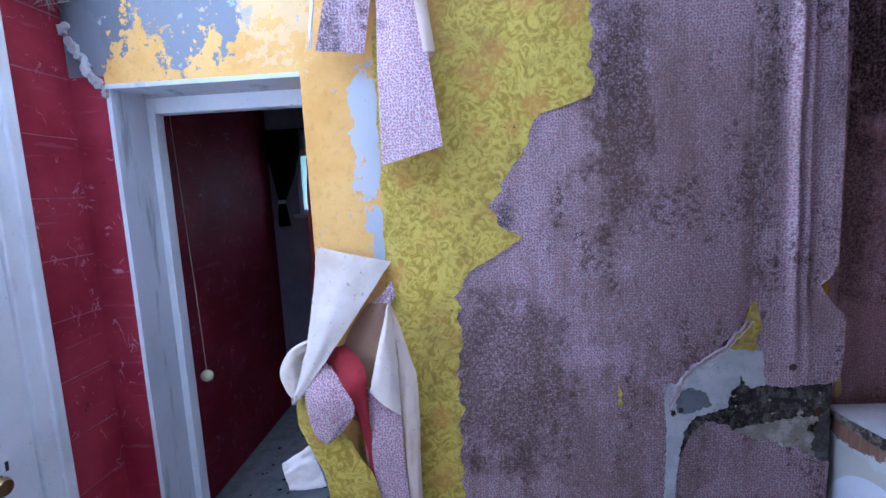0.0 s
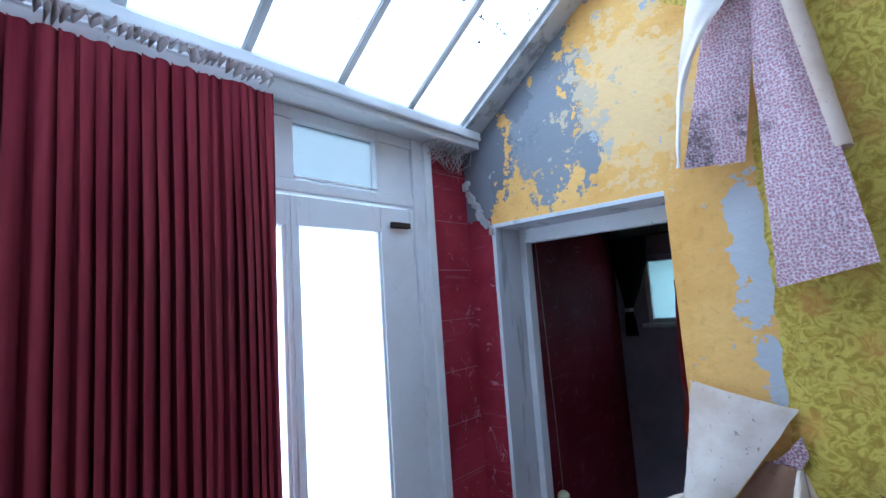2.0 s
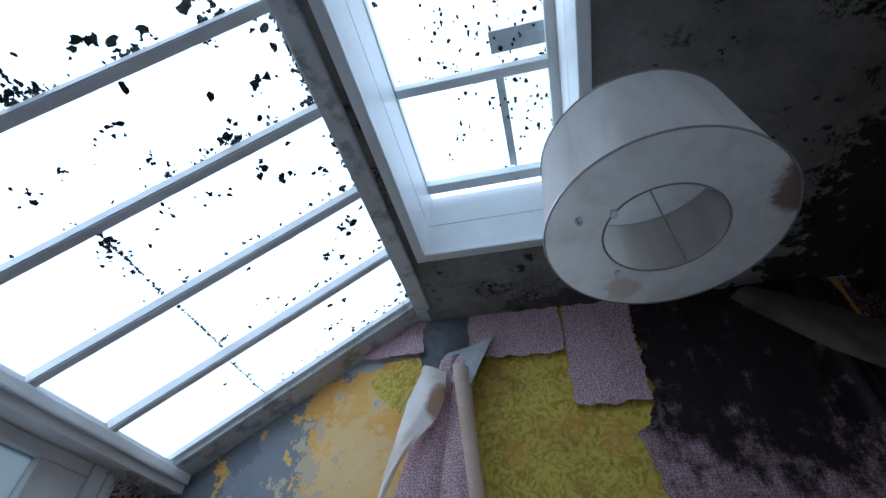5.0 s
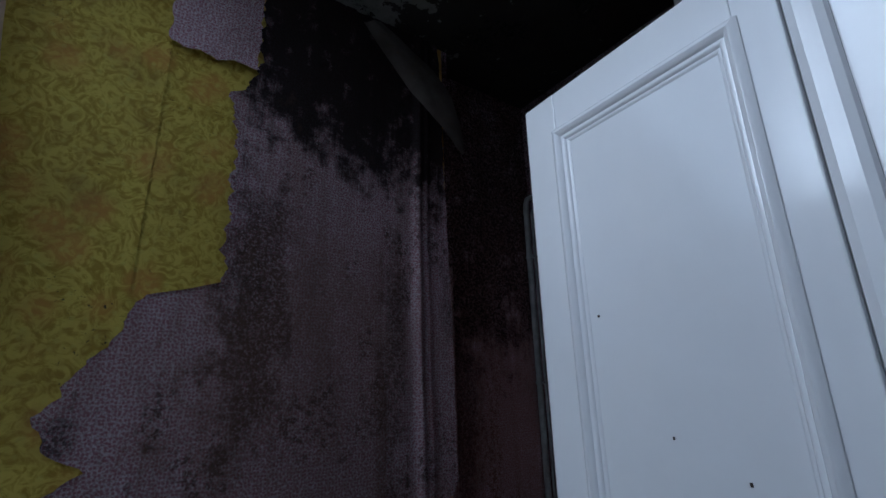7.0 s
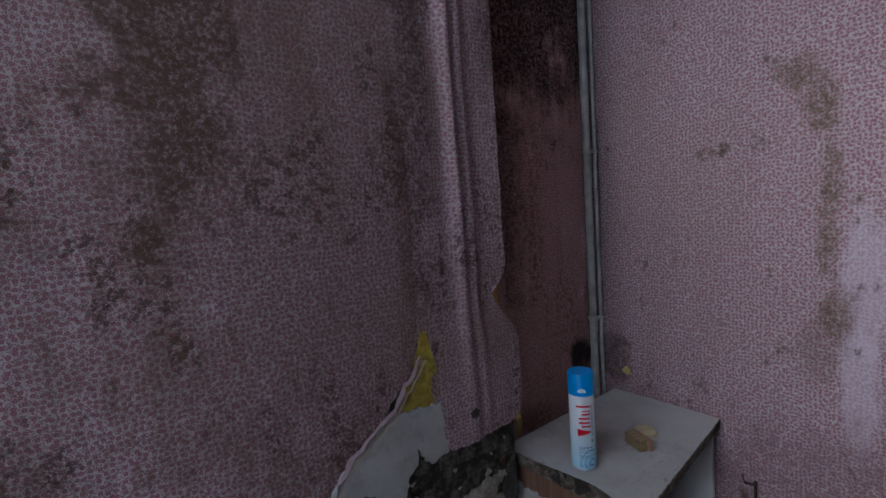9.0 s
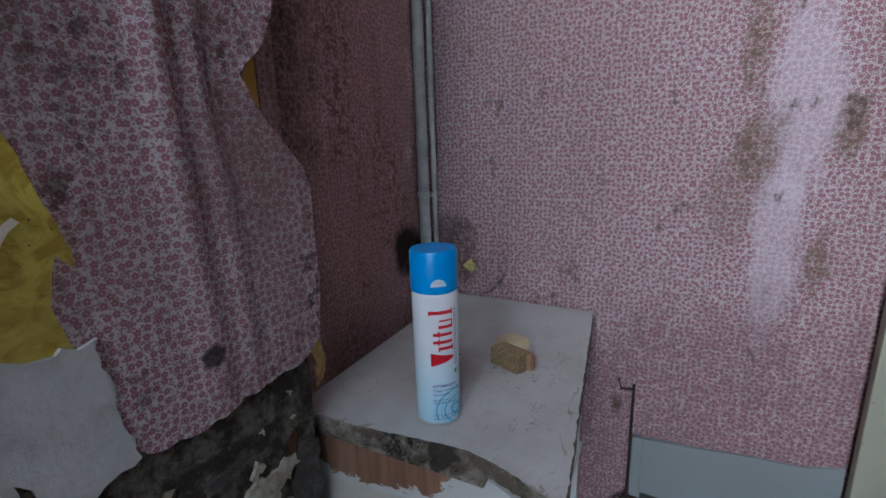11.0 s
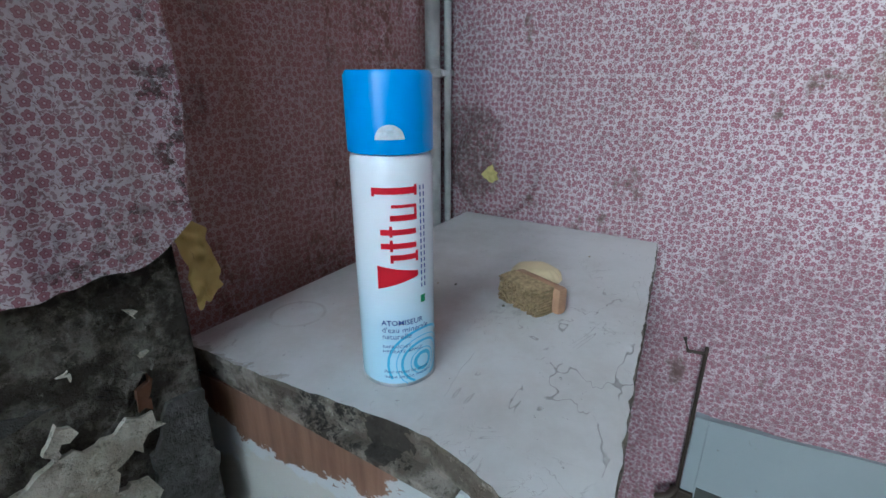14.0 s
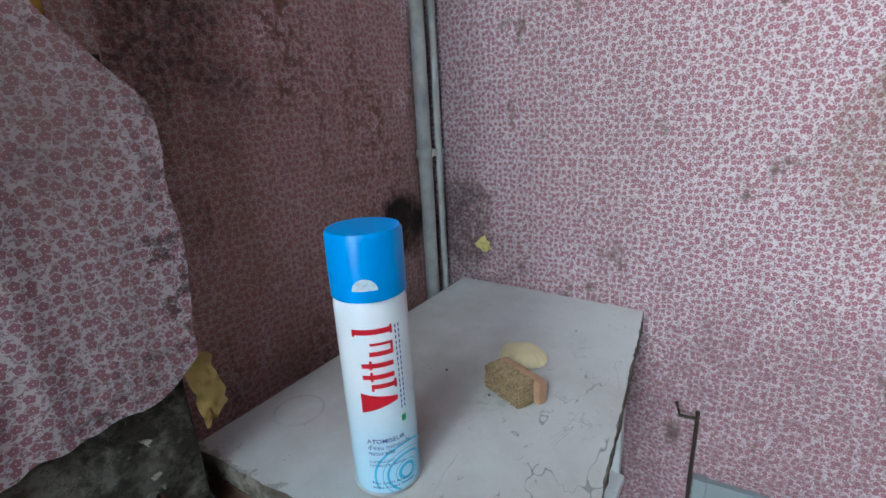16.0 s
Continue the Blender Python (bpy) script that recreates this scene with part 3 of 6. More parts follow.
for i in range(12):
    z = 0.048 + 0.1905 * i - 0.1905 * (i == 0) * 0.25
    q = rnd.uniform(0, 0.0008)
    part("block", boxed(-0.3425, -0.3345 - q, -0.234, -0.001, z, min(z + 0.1875, 2.24), bevel=0.0015), RED, wall_west)

# doorway lining: left jamb, head, stop and the torn right reveal
door_lining = thing("door_1", (0.115, 0.1, 0), "white painted doorway lining without a door leaf", "doorway", "", "structure")
part("jamb", boxed(-0.216, -0.2, -0.004, 0.217, 0, 1.93, bevel=0.002), REVEAL, door_lining, "grubby grey-white plastered reveal")
part("head", boxed(-0.2, 0.43, -0.003, 0.217, 1.914, 1.9295, bevel=0.002), REVEAL, door_lining)
part("frame_post", boxed(-0.2, -0.172, 0.162, 0.213, 0, 1.914, bevel=0.003), WHITE, door_lining)
part("frame_head", boxed(-0.172, 0.43, 0.162, 0.213, 1.858, 1.914, bevel=0.003), WHITE, door_lining)
part("torn_red_reveal", grid(bmesh.new(), 6, 40, lambda u, v: (0.428 + ragged(v, 5.0, 0.012) - 0.016 * (1 - u) * min(1.0, 3 * v) - 0.003, 0.0 + 0.214 * u, 1.66 * (1 - v))), REDPAPER, door_lining, "torn red paper on the reveal")

# ---- glass roof ----
roof = thing("glass_roof", (0.15, -0.8, 2.3), "lean-to glass roof with white timber bars and mossy panes", "glass roof", "", "structure")
BARS = [-1.24, -0.967, -0.681, -0.395]
EDGES = [-1.49, *BARS, -0.10]
X0, X1 = -0.265, 0.575


def sloped(bm, y0, y1, x0, x1, below, above):
    """A bar under the glass slope."""
    prism(bm, [(x0, slope_z(x0) - below), (x1, slope_z(x1) - below), (x1, slope_z(x1) + above), (x0, slope_z(x0) + above)], "y", y0, y1)
    return bm


for y in BARS:
    b = sloped(bmesh.new(), y - 0.014, y + 0.014, X0 - 0.02, X1 + 0.02, 0.045, 0.006)
    bmesh.ops.bevel(b, geom=list(b.edges), offset=0.004, segments=2, affect="EDGES")
    part("glazing_bar", b, WHITE, roof)
part("north_rafter", sloped(bmesh.new(), -0.10, -0.001, X0 - 0.1, X1 + 0.06, 0.04, 0.02), GRIMY, roof)
part("rafter_fillet", sloped(bmesh.new(), -0.118, -0.1, X0 - 0.02, X1 + 0.02, 0.018, 0.008), WHITE, roof)
part("south_rafter", sloped(bmesh.new(), -1.62, -1.49, X0 - 0.1, X1 + 0.06, 0.03, 0.02), WHITE, roof)
b = boxed(-0.36, -0.245, -1.62, -0.002, 2.243, 2.322, bevel=0.006)
part("wall_plate", b, WHITE, roof, "white flaking timber wall plate")
part("plate_moulding", boxed(-0.245, -0.226, -1.60, -0.012, 2.27, 2.305, bevel=0.006), WHITE, roof)
part("ridge_board", boxed(0.575, 0.625, -1.62, -0.002, 2.862, 2.985, bevel=0.004), GRIMY, roof, "grimy grey ridge board")
part("ridge_trim", boxed(0.583, 0.645, -1.62, -0.10, 2.844, 2.862, bevel=0.006), GRIMY, roof)
LAPS = [0.45, 0.97, 0.36, 0.365, 0.35]
for (y0, y1), lap in zip(zip(EDGES, EDGES[1:]), LAPS):
    xm = X0 + lap * (X1 - X0)
    for a, c, up in ((X0, xm + 0.02, 0.0), (xm, X1, 0.006)):
        pane = part("pane", sloped(bmesh.new(), y0 + 0.003, y1 - 0.003, a, c, -0.008 - up, 0.012 + up), GLASS, roof)
        pane.visible_shadow = False

# moss and leaf litter lying on the panes
rnd = random.Random(7)
bm = bmesh.new()


def clump(x, y, z, r, slope=0.6964):
    k = rnd.randint(6, 10)
    c = bm.verts.new((x, y, z + 0.3 * r))
    st, sq = rnd.uniform(0, 6), rnd.uniform(0.5, 1.0)
    ring = []
    for i in range(k):
        a, q = st + 2 * math.pi * i / k, r * rnd.uniform(0.35, 1.15)
        dx, dy = q * math.cos(a) * sq, q * math.sin(a)
        ring.append(bm.verts.new((x + dx, y + dy, z + slope * dx)))
    for i in range(k):
        bm.faces.new((c, ring[i], ring[(i + 1) % k]))


for y in BARS + [-0.12]:
    for _ in range(48):
        u = rnd.random() ** 0.6
        x = X0 + u * (X1 - X0)
        clump(x, y + rnd.choice((-1, 1)) * rnd.uniform(0.010, 0.022), slope_z(x) + 0.022, rnd.uniform(0.003, 0.009) * (0.5 + u))
for x, y, k in ((0.10, -1.262, 22), (0.12, -1.262, 16), (0.16, -1.25, 14), (0.30, -1.255, 18), (-0.16, -1.262, 8), (0.03, -0.955, 18), (0.035, -0.90, 14), (0.035, -0.84, 10), (0.30, -0.98, 10), (0.42, -1.22, 14)):
    for _ in range(k):
        px, py = x + rnd.gauss(0, 0.014), y + rnd.gauss(0, 0.010)
        clump(px, py, slope_z(px) + 0.022, rnd.uniform(0.003, 0.010))
for _ in range(95):
    u = rnd.random() ** 0.42
    x, y = X0 + u * (X1 - X0), rnd.uniform(-1.48, -0.12) if rnd.random() < 0.45 else rnd.uniform(-1.48, -0.85)
    for _ in range(rnd.randint(1, 4)):
        px, py = x + rnd.gauss(0, 0.012), y + rnd.gauss(0, 0.012)
        clump(px, py, slope_z(px) + 0.022, rnd.uniform(0.003, 0.011) * (1.0 if u < 0.6 else 1.5))
for (y0, y1), lap in zip(zip(EDGES, EDGES[1:]), LAPS):
    xm = X0 + lap * (X1 - X0)
    for i in range(60):
        if rnd.random() < 0.85:
            clump(xm + rnd.gauss(0, 0.002), y0 + (y1 - y0) * (i + 0.5) / 60, slope_z(xm) + 0.022, rnd.uniform(0.003, 0.007))
for i in range(110):
    clump(X1 - rnd.random() ** 2 * 0.05, rnd.uniform(-1.48, -0.1), slope_z(X1 - 0.02) + 0.024, rnd.uniform(0.004, 0.012))
for i in range(330):
    y = -0.5 - 0.98 * rnd.random() ** 0.75
    clump(0.73 + 0.46 * rnd.random() ** 0.62, y, 3.128, rnd.uniform(0.003, 0.011), 0.0)
for i in range(120):
    side = rnd.random()
    clump(*((0.728 + 0.46 * rnd.random(), rnd.choice((-0.492, -0.875, -0.845)) + rnd.gauss(0, 0.004)) if side < 0.6 else (1.188, rnd.uniform(-1.48, -0.49))), 3.128, rnd.uniform(0.003, 0.008), 0.0)
tagged(part("leaf_litter", bm, MOSS, None, "dark moss and leaf litter lying on the roof panes"), "", "leaf litter", "", "stuff")

# ---- skylight ----
skylight = thing("skylight", (0.97, -0.95, 2.86), "white boarded skylight shaft with a barred mossy pane", "skylight", "", "structure")


def shaft_side(p, q, name):
    """A boarded side of the shaft between two plan points at the ceiling, leaning inwards to the glass."""
    (ax, ay), (bx, by) = p, q
    cx, cy = 0.97, -0.95
    for z0, z1 in ((2.846, 2.974), (2.977, 3.115)):
        b = bmesh.new()
        def at(x, y, z, o):
            s = 1 - 0.30 * (z - 2.86)
            return (cx + (x - cx) * s * (1 + o / abs(0.27)), cy + (y - cy) * (1 - 0.5 * (1 - s)) * (1 + o / 0.56), z)
        vs = [b.verts.new(at(x, y, z, o)) for o in (0.0, 0.02) for (x, y, z) in ((ax, ay, z0), (bx, by, z0), (bx, by, z1), (ax, ay, z1))]
        for f in ((0, 1, 2, 3), (7, 6, 5, 4), (0, 4, 5, 1), (1, 5, 6, 2), (2, 6, 7, 3), (3, 7, 4, 0)):
            b.faces.new([vs[i] for i in f])
        part(name, b, WHITE, skylight)


CORN = [(0.705, -0.40), (1.235, -0.40), (1.235, -1.50), (0.705, -1.50)]
for p, q in zip(CORN, CORN[1:] + CORN[:1]):
    shaft_side(p, q, "lining_board")
for b in ((0.672, 0.707, -1.535, -0.368, 2.842, 2.862), (1.233, 1.266, -1.535, -0.368, 2.842, 2.862), (0.707, 1.233, -0.402, -0.368, 2.843, 2.863)):
    part("architrave", boxed(*b, bevel=0.005), WHITE, skylight)
for b in ((0.70, 0.728, -1.52, -0.46, 3.09, 3.125), (1.186, 1.24, -1.52, -0.46, 3.09, 3.125), (0.728, 1.186, -0.50, -0.46, 3.09, 3.125), (0.728, 1.186, -0.876, -0.846, 3.088, 3.122), (0.728, 1.186, -1.26, -1.235, 3.088, 3.122)):
    part("glazing_bar", boxed(*b, bevel=0.004), WHITE, skylight)
pane = part("pane", boxed(0.70, 1.24, -1.52, -0.46, 3.122, 3.126), GLASS, skylight)
pane.visible_shadow = False
flashing = thing("flashing_strip", (1.1, -0.7, 3.13), "pale grey metal flashing strip lying on the skylight", "flashing")
part("strip", boxed(1.03, 1.055, -0.86, -0.49, 3.140, 3.146), LEADGREY, flashing)
part("strip_end", boxed(1.03, 1.19, -0.965, -0.90, 3.140, 3.146), LEADGREY, flashing)
part("upstand", boxed(1.056, 1.19, -0.86, -0.49, 3.150, 3.154), FROST, flashing)

# ---- glazed door in the west wall ----
door = thing("glazed_door", (-0.36, -0.85, 0), "white painted glazed double door with a frosted transom", "door", "", "structure")
for b in ((-0.40, -0.322, -0.313, -0.232, 0, 2.243), (-0.39, -0.33, -1.52, -1.46, 0, 2.243), (-0.385, -0.328, -1.46, -0.313, 1.985, 2.022), (-0.385, -0.33, -1.46, -0.313, 2.205, 2.243)):
    part("frame", boxed(*b, bevel=0.005), WHITE, door)
part("architrave_bead", boxed(-0.324, -0.310, -0.262, -0.224, 0, 2.24, bevel=0.005), WHITE, door)
part("transom_mullion", boxed(-0.38, -0.335, -0.845, -0.785, 2.022, 2.205, bevel=0.004), WHITE, door)
part("transom_stile", boxed(-0.38, -0.335, -0.475, -0.313, 2.022, 2.205, bevel=0.004), WHITE, door)
for y0, y1 in ((-0.785, -0.475), (-1.40, -0.845)):
    pane = part("transom_pane", boxed(-0.366, -0.361, y0, y1, 2.022, 2.205), TRANSOM, door)
    pane.visible_shadow = False
part("transom_bead", boxed(-0.345, -0.332, -0.785, -0.475, 2.026, 2.036, bevel=0.003), WHITE, door)


def leaf(y0, y1, g0, g1, name):
    """A leaf with stiles, rails and one tall pane; y from y0 to y1, glass from g0 to g1."""
    lf = part(name, boxed(-0.375, -0.333, g1, y1, 0.02, 1.975, bevel=0.003), WHITE, door)
    part("stile", boxed(-0.375, -0.333, y0, g0, 0.02, 1.975, bevel=0.003), WHITE, lf)
    part("top_rail", boxed(-0.375, -0.333, g0, g1, 1.887, 1.975, bevel=0.003), WHITE, lf)
    part("bottom_rail", boxed(-0.375, -0.333, g0, g1, 0.02, 0.945, bevel=0.003), WHITE, lf)
    for b in ((g0, g0 + 0.012, 0.945, 1.887), (g1 - 0.012, g1, 0.945, 1.887)):
        part("bead", boxed(-0.352, -0.338, *b, bevel=0.003), WHITE, lf)
    pn = part("pane", boxed(-0.362, -0.357, g0, g1, 0.945, 1.887), DOORGLASS, lf)
    pn.visible_shadow = False
    return lf


right_leaf = leaf(-0.801, -0.316, -0.784, -0.47, "door_leaf")
leaf(-1.455, -0.803, -1.36, -0.817, "door_leaf")
part("sash_bolt", boxed(-0.332, -0.317, -0.43, -0.345, 1.905, 1.925, bevel=0.004), IRON, right_leaf, "dark iron surface bolt")
b = lathe(bmesh.new(), [(0.0, 0.0), (0.012, 0.0), (0.012, 0.025), (0.024, 0.035), (0.027, 0.048), (0.02, 0.06), (0, 0.063)], 0, 0, 20)
b.transform(Matrix.Translation((-0.333, -0.46, 0.83)) @ Matrix.Rotation(radians(90), 4, "Y"))
part("knob", b, BRASS, right_leaf, "tarnished brass knob", True)
for y, z in ((-0.415, 0.95), (-0.42, 0.83), (-0.40, 0.86)):
    part("screw_hole", boxed(-0.333, -0.331, y - 0.004, y + 0.004, z - 0.02, z + 0.006), IRON, right_leaf)

# ---- curtain ----
curtain = thing("curtain", (-0.18, -1.26, 0.02), "long faded dark red pleated curtain with a gathered heading", "curtain")
FOLD = [random.Random(50 + i).uniform(0.35, 1.7) for i in range(40)]


def pleats(u, v):
    """Rounded folds with sharp valleys: broad near the south wall, narrow towards the free edge."""
    y = -1.585 + u * 0.652
    p = 14.0 * u + 9.0 * u ** 2 + 0.22 * math.sin(u * 13.0) + 0.18 * v * math.sin(u * 23 + 1.0)
    n = int(p)
    size = FOLD[n] + (FOLD[n + 1] - FOLD[n]) * (p - n)
    a = (0.034 - 0.014 * u) * size * (0.25 + 0.75 * min(1.0, 5 * v) + 0.35 * v)
    w = 2 * abs(math.sin(math.pi * p)) ** 0.55 - 1
    gather = 0.004 * math.sin(u * 240) * max(0.0, 1 - 7 * v)
    x = -0.182 + a * w + gather + 0.010 * noise.noise((u * 5, v * 2, 1)) + 0.004 * noise.noise((u * 30, v * 5, 4))
    return (x, y + 0.008 * math.cos(2 * math.pi * p) * size, 2.185 - v * 2.16)


part("cloth", grid(bmesh.new(), 560, 44, pleats), VELVET, curtain, "", True)
PALEYELLOW = plain("pale_yellow_paper", (0.62, 0.54, 0.20), 0.85, 0.1, 0, 0.35, 120)
RUFF = paper_back("grubby_heading_tape", (0.48, 0.43, 0.40), (0.22, 0.15, 0.14))


def ruff(u, v):
    p = u * 38 + 1.5 * noise.noise((u * 9, 0, 0))
    deep = 0.010 + 0.020 * (0.5 + noise.noise((u * 13, 2, 5))) + 0.022 * abs(noise.noise((u * 38, 7, 1)))
    return (-0.176 + 0.016 * math.sin(2 * math.pi * p) * (0.6 + 0.7 * v) + 0.016 * noise.noise((u * 70, v * 3, 0)), -1.585 + u * 0.66, 2.236 - deep * v + 0.010 * noise.noise((u * 52, v * 2, 5)))


part("heading", grid(bmesh.new(), 420, 5, ruff), RUFF, curtain, "frilled grubby white heading tape", True)
rail = thing("curtain_rail", (-0.2, -1.26, 2.2), "white curtain rail fixed under the wall plate", "curtain rail")
part("rail", tube(bmesh.new(), [(-0.2, -1.59, 2.222), (-0.2, -0.93, 2.222)], 0.007), WHITE, rail)
for y in (-1.5, -1.25, -1.0):
    part("bracket", boxed(-0.25, -0.2, y - 0.006, y + 0.006, 2.224, 2.246), WHITE, rail)

# ---- wallpapers on the north wall ----
def sheet(name, z1, z0, xl, xr, nu, nv, depth, material, label, seed=0.0, rough=0.012):
    """Paper lying on the wall: rows from z1 down to z0, from xl(z) to xr(z), with torn edges."""
    def f(u, v):
        z = z1 + (z0 - z1) * v
        a, b = xl(z) + ragged(z, seed, rough), xr(z) + ragged(z, seed + 9, rough)
        x = a + (b - a) * u
        zz = z + (ragged(x, seed + 3, rough) if v in (0.0, 1.0) else 0.0)
        return (x, -depth(x, z), zz)
    return part(name, grid(bmesh.new(), nu, nv, f), material, wall_north, label, True)


sheet("yellow_wallpaper", 2.70, 0.0, lambda z: along([(0, 0.60), (1.30, 0.665), (2.0, 0.67), (2.35, 0.72), (2.5, 0.50), (2.6, 0.40), (2.7, 0.46)], z), lambda z: along([(0, 1.55), (0.95, 1.55), (1.0, 1.68), (1.15, 1.82), (1.2, 1.9)], z), 40, 120,
      lambda x, z: 0.003 + 0.002 * noise.noise((x * 4, z * 3, 2)), YELLOW, "mustard yellow floral wallpaper", 1.0)
sheet("yellow_seam", 2.64, 1.75, lambda z: 1.115, lambda z: 1.14, 2, 40, lambda x, z: 0.004 + 0.002 * (x - 1.115) / 0.025, YELLOW, "lifted yellow paper seam", 4.0, 0.004)
XL = [(0.0, 0.885), (0.5, 0.885), (1.2, 0.90), (1.255, 0.93), (1.27, 0.945), (1.33, 1.04), (1.375, 1.10), (1.40, 1.06), (1.42, 1.02), (1.49, 1.027), (1.56, 1.06), (1.62, 1.10), (1.70, 1.14), (1.735, 1.157), (1.755, 1.17), (1.80, 1.33), (2.06, 1.325), (2.2, 1.335), (2.25, 1.32), (2.36, 1.30), (2.40, 1.345), (2.45, 1.37), (2.9, 1.37)]
XR = [(0.0, 1.56), (0.40, 1.57), (0.80, 1.585), (0.88, 1.60), (0.93, 1.655), (0.975, 1.725), (1.03, 1.775), (1.085, 1.82), (1.12, 1.83), (1.2, 1.835), (2.9, 1.835)]
sheet("lilac_wallpaper", 2.86, 0.0, lambda z: along(XL, z), lambda z: along(XR, z), 60, 300,
      lambda x, z: 0.009 + 0.004 * noise.noise((x * 6, z * 2, 4)) + 0.006 * math.exp(-((x - along(XL, z)) / 0.02) ** 2), PURPLE, "mouldy lilac floral wallpaper", 2.0, 0.022)
def lower_sheet(u, v):
    """Lilac paper left under the bare patch, its upper edge torn."""
    x = 1.592 + 0.488 * u
    top = along([(1.592, 0.40), (1.605, 0.60), (1.64, 0.70), (1.69, 0.735), (1.76, 0.735), (1.80, 0.70), (1.90, 0.665), (1.97, 0.645), (2.08, 0.60)], x)
    return (x, -0.014 - 0.004 * noise.noise((x * 9, v * 4, 3)) - 0.006 * (1 - v) ** 8, (top + ragged(x, 17.0, 0.02)) * (1 - v))


part("lilac_wallpaper_lower", grid(bmesh.new(), 90, 40, lower_sheet), PURPLE, wall_north, "lilac wallpaper below the bare patch", True)


def creased(u, v):
    """The loose sheet by the alcove, folded in two upright creases, hanging free at its lower edge."""
    x = 1.805 + 0.265 * u
    low = along([(1.805, 1.16), (1.825, 1.10), (1.85, 0.97), (1.872, 0.875), (1.885, 0.858), (1.93, 0.858), (2.00, 0.864), (2.05, 0.867), (2.06, 0.88), (2.075, 0.90)], x)
    z = 2.86 + (low - 2.86) * v + (ragged(x, 3.0, 0.008) if v == 1 else 0)
    k = along([(0.8, 0.2), (1.15, 0.5), (1.4, 1), (2.3, 1), (2.86, 0.5)], z)
    sway = 0.025 * math.sin((z - 1.0) * 1.6)
    c = 0.022 * math.exp(-((x - 1.955 + sway) / 0.016) ** 2) + 0.013 * math.exp(-((x - 1.992 + sway) / 0.012) ** 2)
    edge = along([(0.8, 0.02), (1.0, 0.012), (1.2, 0.012), (1.45, 0.008), (2.86, 0.012)], z) * max(0.0, (x - 1.95) / 0.14) ** 2
    trim = along([(0.85, 0.010), (0.895, 0.024), (0.94, 0.031), (1.05, 0.034), (1.09, 0.026), (1.17, -0.04), (1.19, -0.05), (1.21, -0.02), (1.25, 0.0), (1.75, -0.006), (2.2, -0.02), (2.86, -0.04)], z) * u ** 6
    return (x + trim + ragged(z, 8.0, 0.006) * u ** 8, -(0.0085 + 0.004 * min(1.0, 6 * u) + c * k + edge + 0.005 * noise.noise((x * 9, z * 3, 0))), z)


part("loose_lilac_wallpaper", grid(bmesh.new(), 70, 160, creased), LOOSE, wall_north, "loose creased lilac floral wallpaper hanging free", True)
for x0, x1, zb, s in ((0.36, 0.60, 2.70, 11.0), (0.78, 1.125, 2.655, 12.0), (1.132, 1.366, 2.455, 13.0)):
    sheet("lilac_remnant", 2.86, zb, lambda z, a=x0, q=zb: a + (0.14 * max(0.0, (z - 2.74)) / 0.12 if a < 0.5 else 0.0), lambda z, c=x1: c, 16, 24,
          lambda x, z, q=zb: 0.010 + 0.016 * max(0.0, 1 - (z - q) / 0.12) ** 2, FLAP, "torn remnant of lilac wallpaper", s)

LIP = paper_back("pinkish_torn_paper", (0.42, 0.32, 0.34), (0.34, 0.22, 0.24))
# bare patch by the alcove: skim, cement and mouldy rubble
def slab(name, outline, y, thick, material, label, seed):
    """A flake of plaster: an outline with broken edges, its front rough."""
    pts = []
    rr = random.Random(seed)
    n = len(outline)
    for i in range(n):
        (ax, az), (bx, bz) = outline[i], outline[(i + 1) % n]
        k = max(2, int(math.hypot(bx - ax, bz - az) / 0.008))
        for j in range(k):
            t = j / k
            pts.append((ax + (bx - ax) * t + rr.uniform(-0.0035, 0.0035), az + (bz - az) * t + rr.uniform(-0.0035, 0.0035)))
    b = bmesh.new()
    front = [b.verts.new((x, -y - thick + 0.4 * thick * noise.noise((x * 30, z * 30, seed)), z)) for x, z in pts]
    back = [b.verts.new((x, -y + 0.002, z)) for x, z in pts]
    es = [b.edges.new((front[i], front[(i + 1) % len(front)])) for i in range(len(front))]
    bmesh.ops.triangle_fill(b, edges=es, use_beauty=True)
    for i in range(len(front)):
        j = (i + 1) % len(front)
        b.faces.new((front[i], front[j], back[j], back[i]))
    return part(name, b, material, wall_north, label)


def rough_wall(u, v):
    """Lumpy bare plaster, pitted where it has crumbled."""
    x, z = 1.55 + 0.534 * u, 0.30 + 0.82 * v
    h = 0.002 * noise.noise((x * 22, z * 22, 3)) + 0.0016 * noise.noise((x * 60, z * 60, 5)) + 0.0012 * noise.noise((x * 150, z * 150, 8))
    return (x, -0.0065 - h, z)


part("rubble_patch", grid(bmesh.new(), 150, 220, rough_wall), RUBBLE, wall_north, "black mouldy bare plaster", True)
slab("cement_skim", [(1.556, 0.875), (1.60, 0.872), (1.63, 0.915), (1.68, 0.955), (1.73, 0.985), (1.79, 0.99), (1.80, 0.87), (1.775, 0.85), (1.76, 0.79), (1.72, 0.775), (1.66, 0.76), (1.625, 0.71), (1.61, 0.62), (1.60, 0.46), (1.565, 0.46), (1.57, 0.70), (1.562, 0.79)], 0.008, 0.004, WHITE_PLASTER, "grey-white plaster skim", 4)
slab("damp_patch", [(1.60, 0.775), (1.60, 0.845), (1.64, 0.862), (1.69, 0.845), (1.71, 0.80), (1.67, 0.785), (1.63, 0.772)], 0.013, 0.0015, DAMPGREY, "damp grey patch of skim", 46)
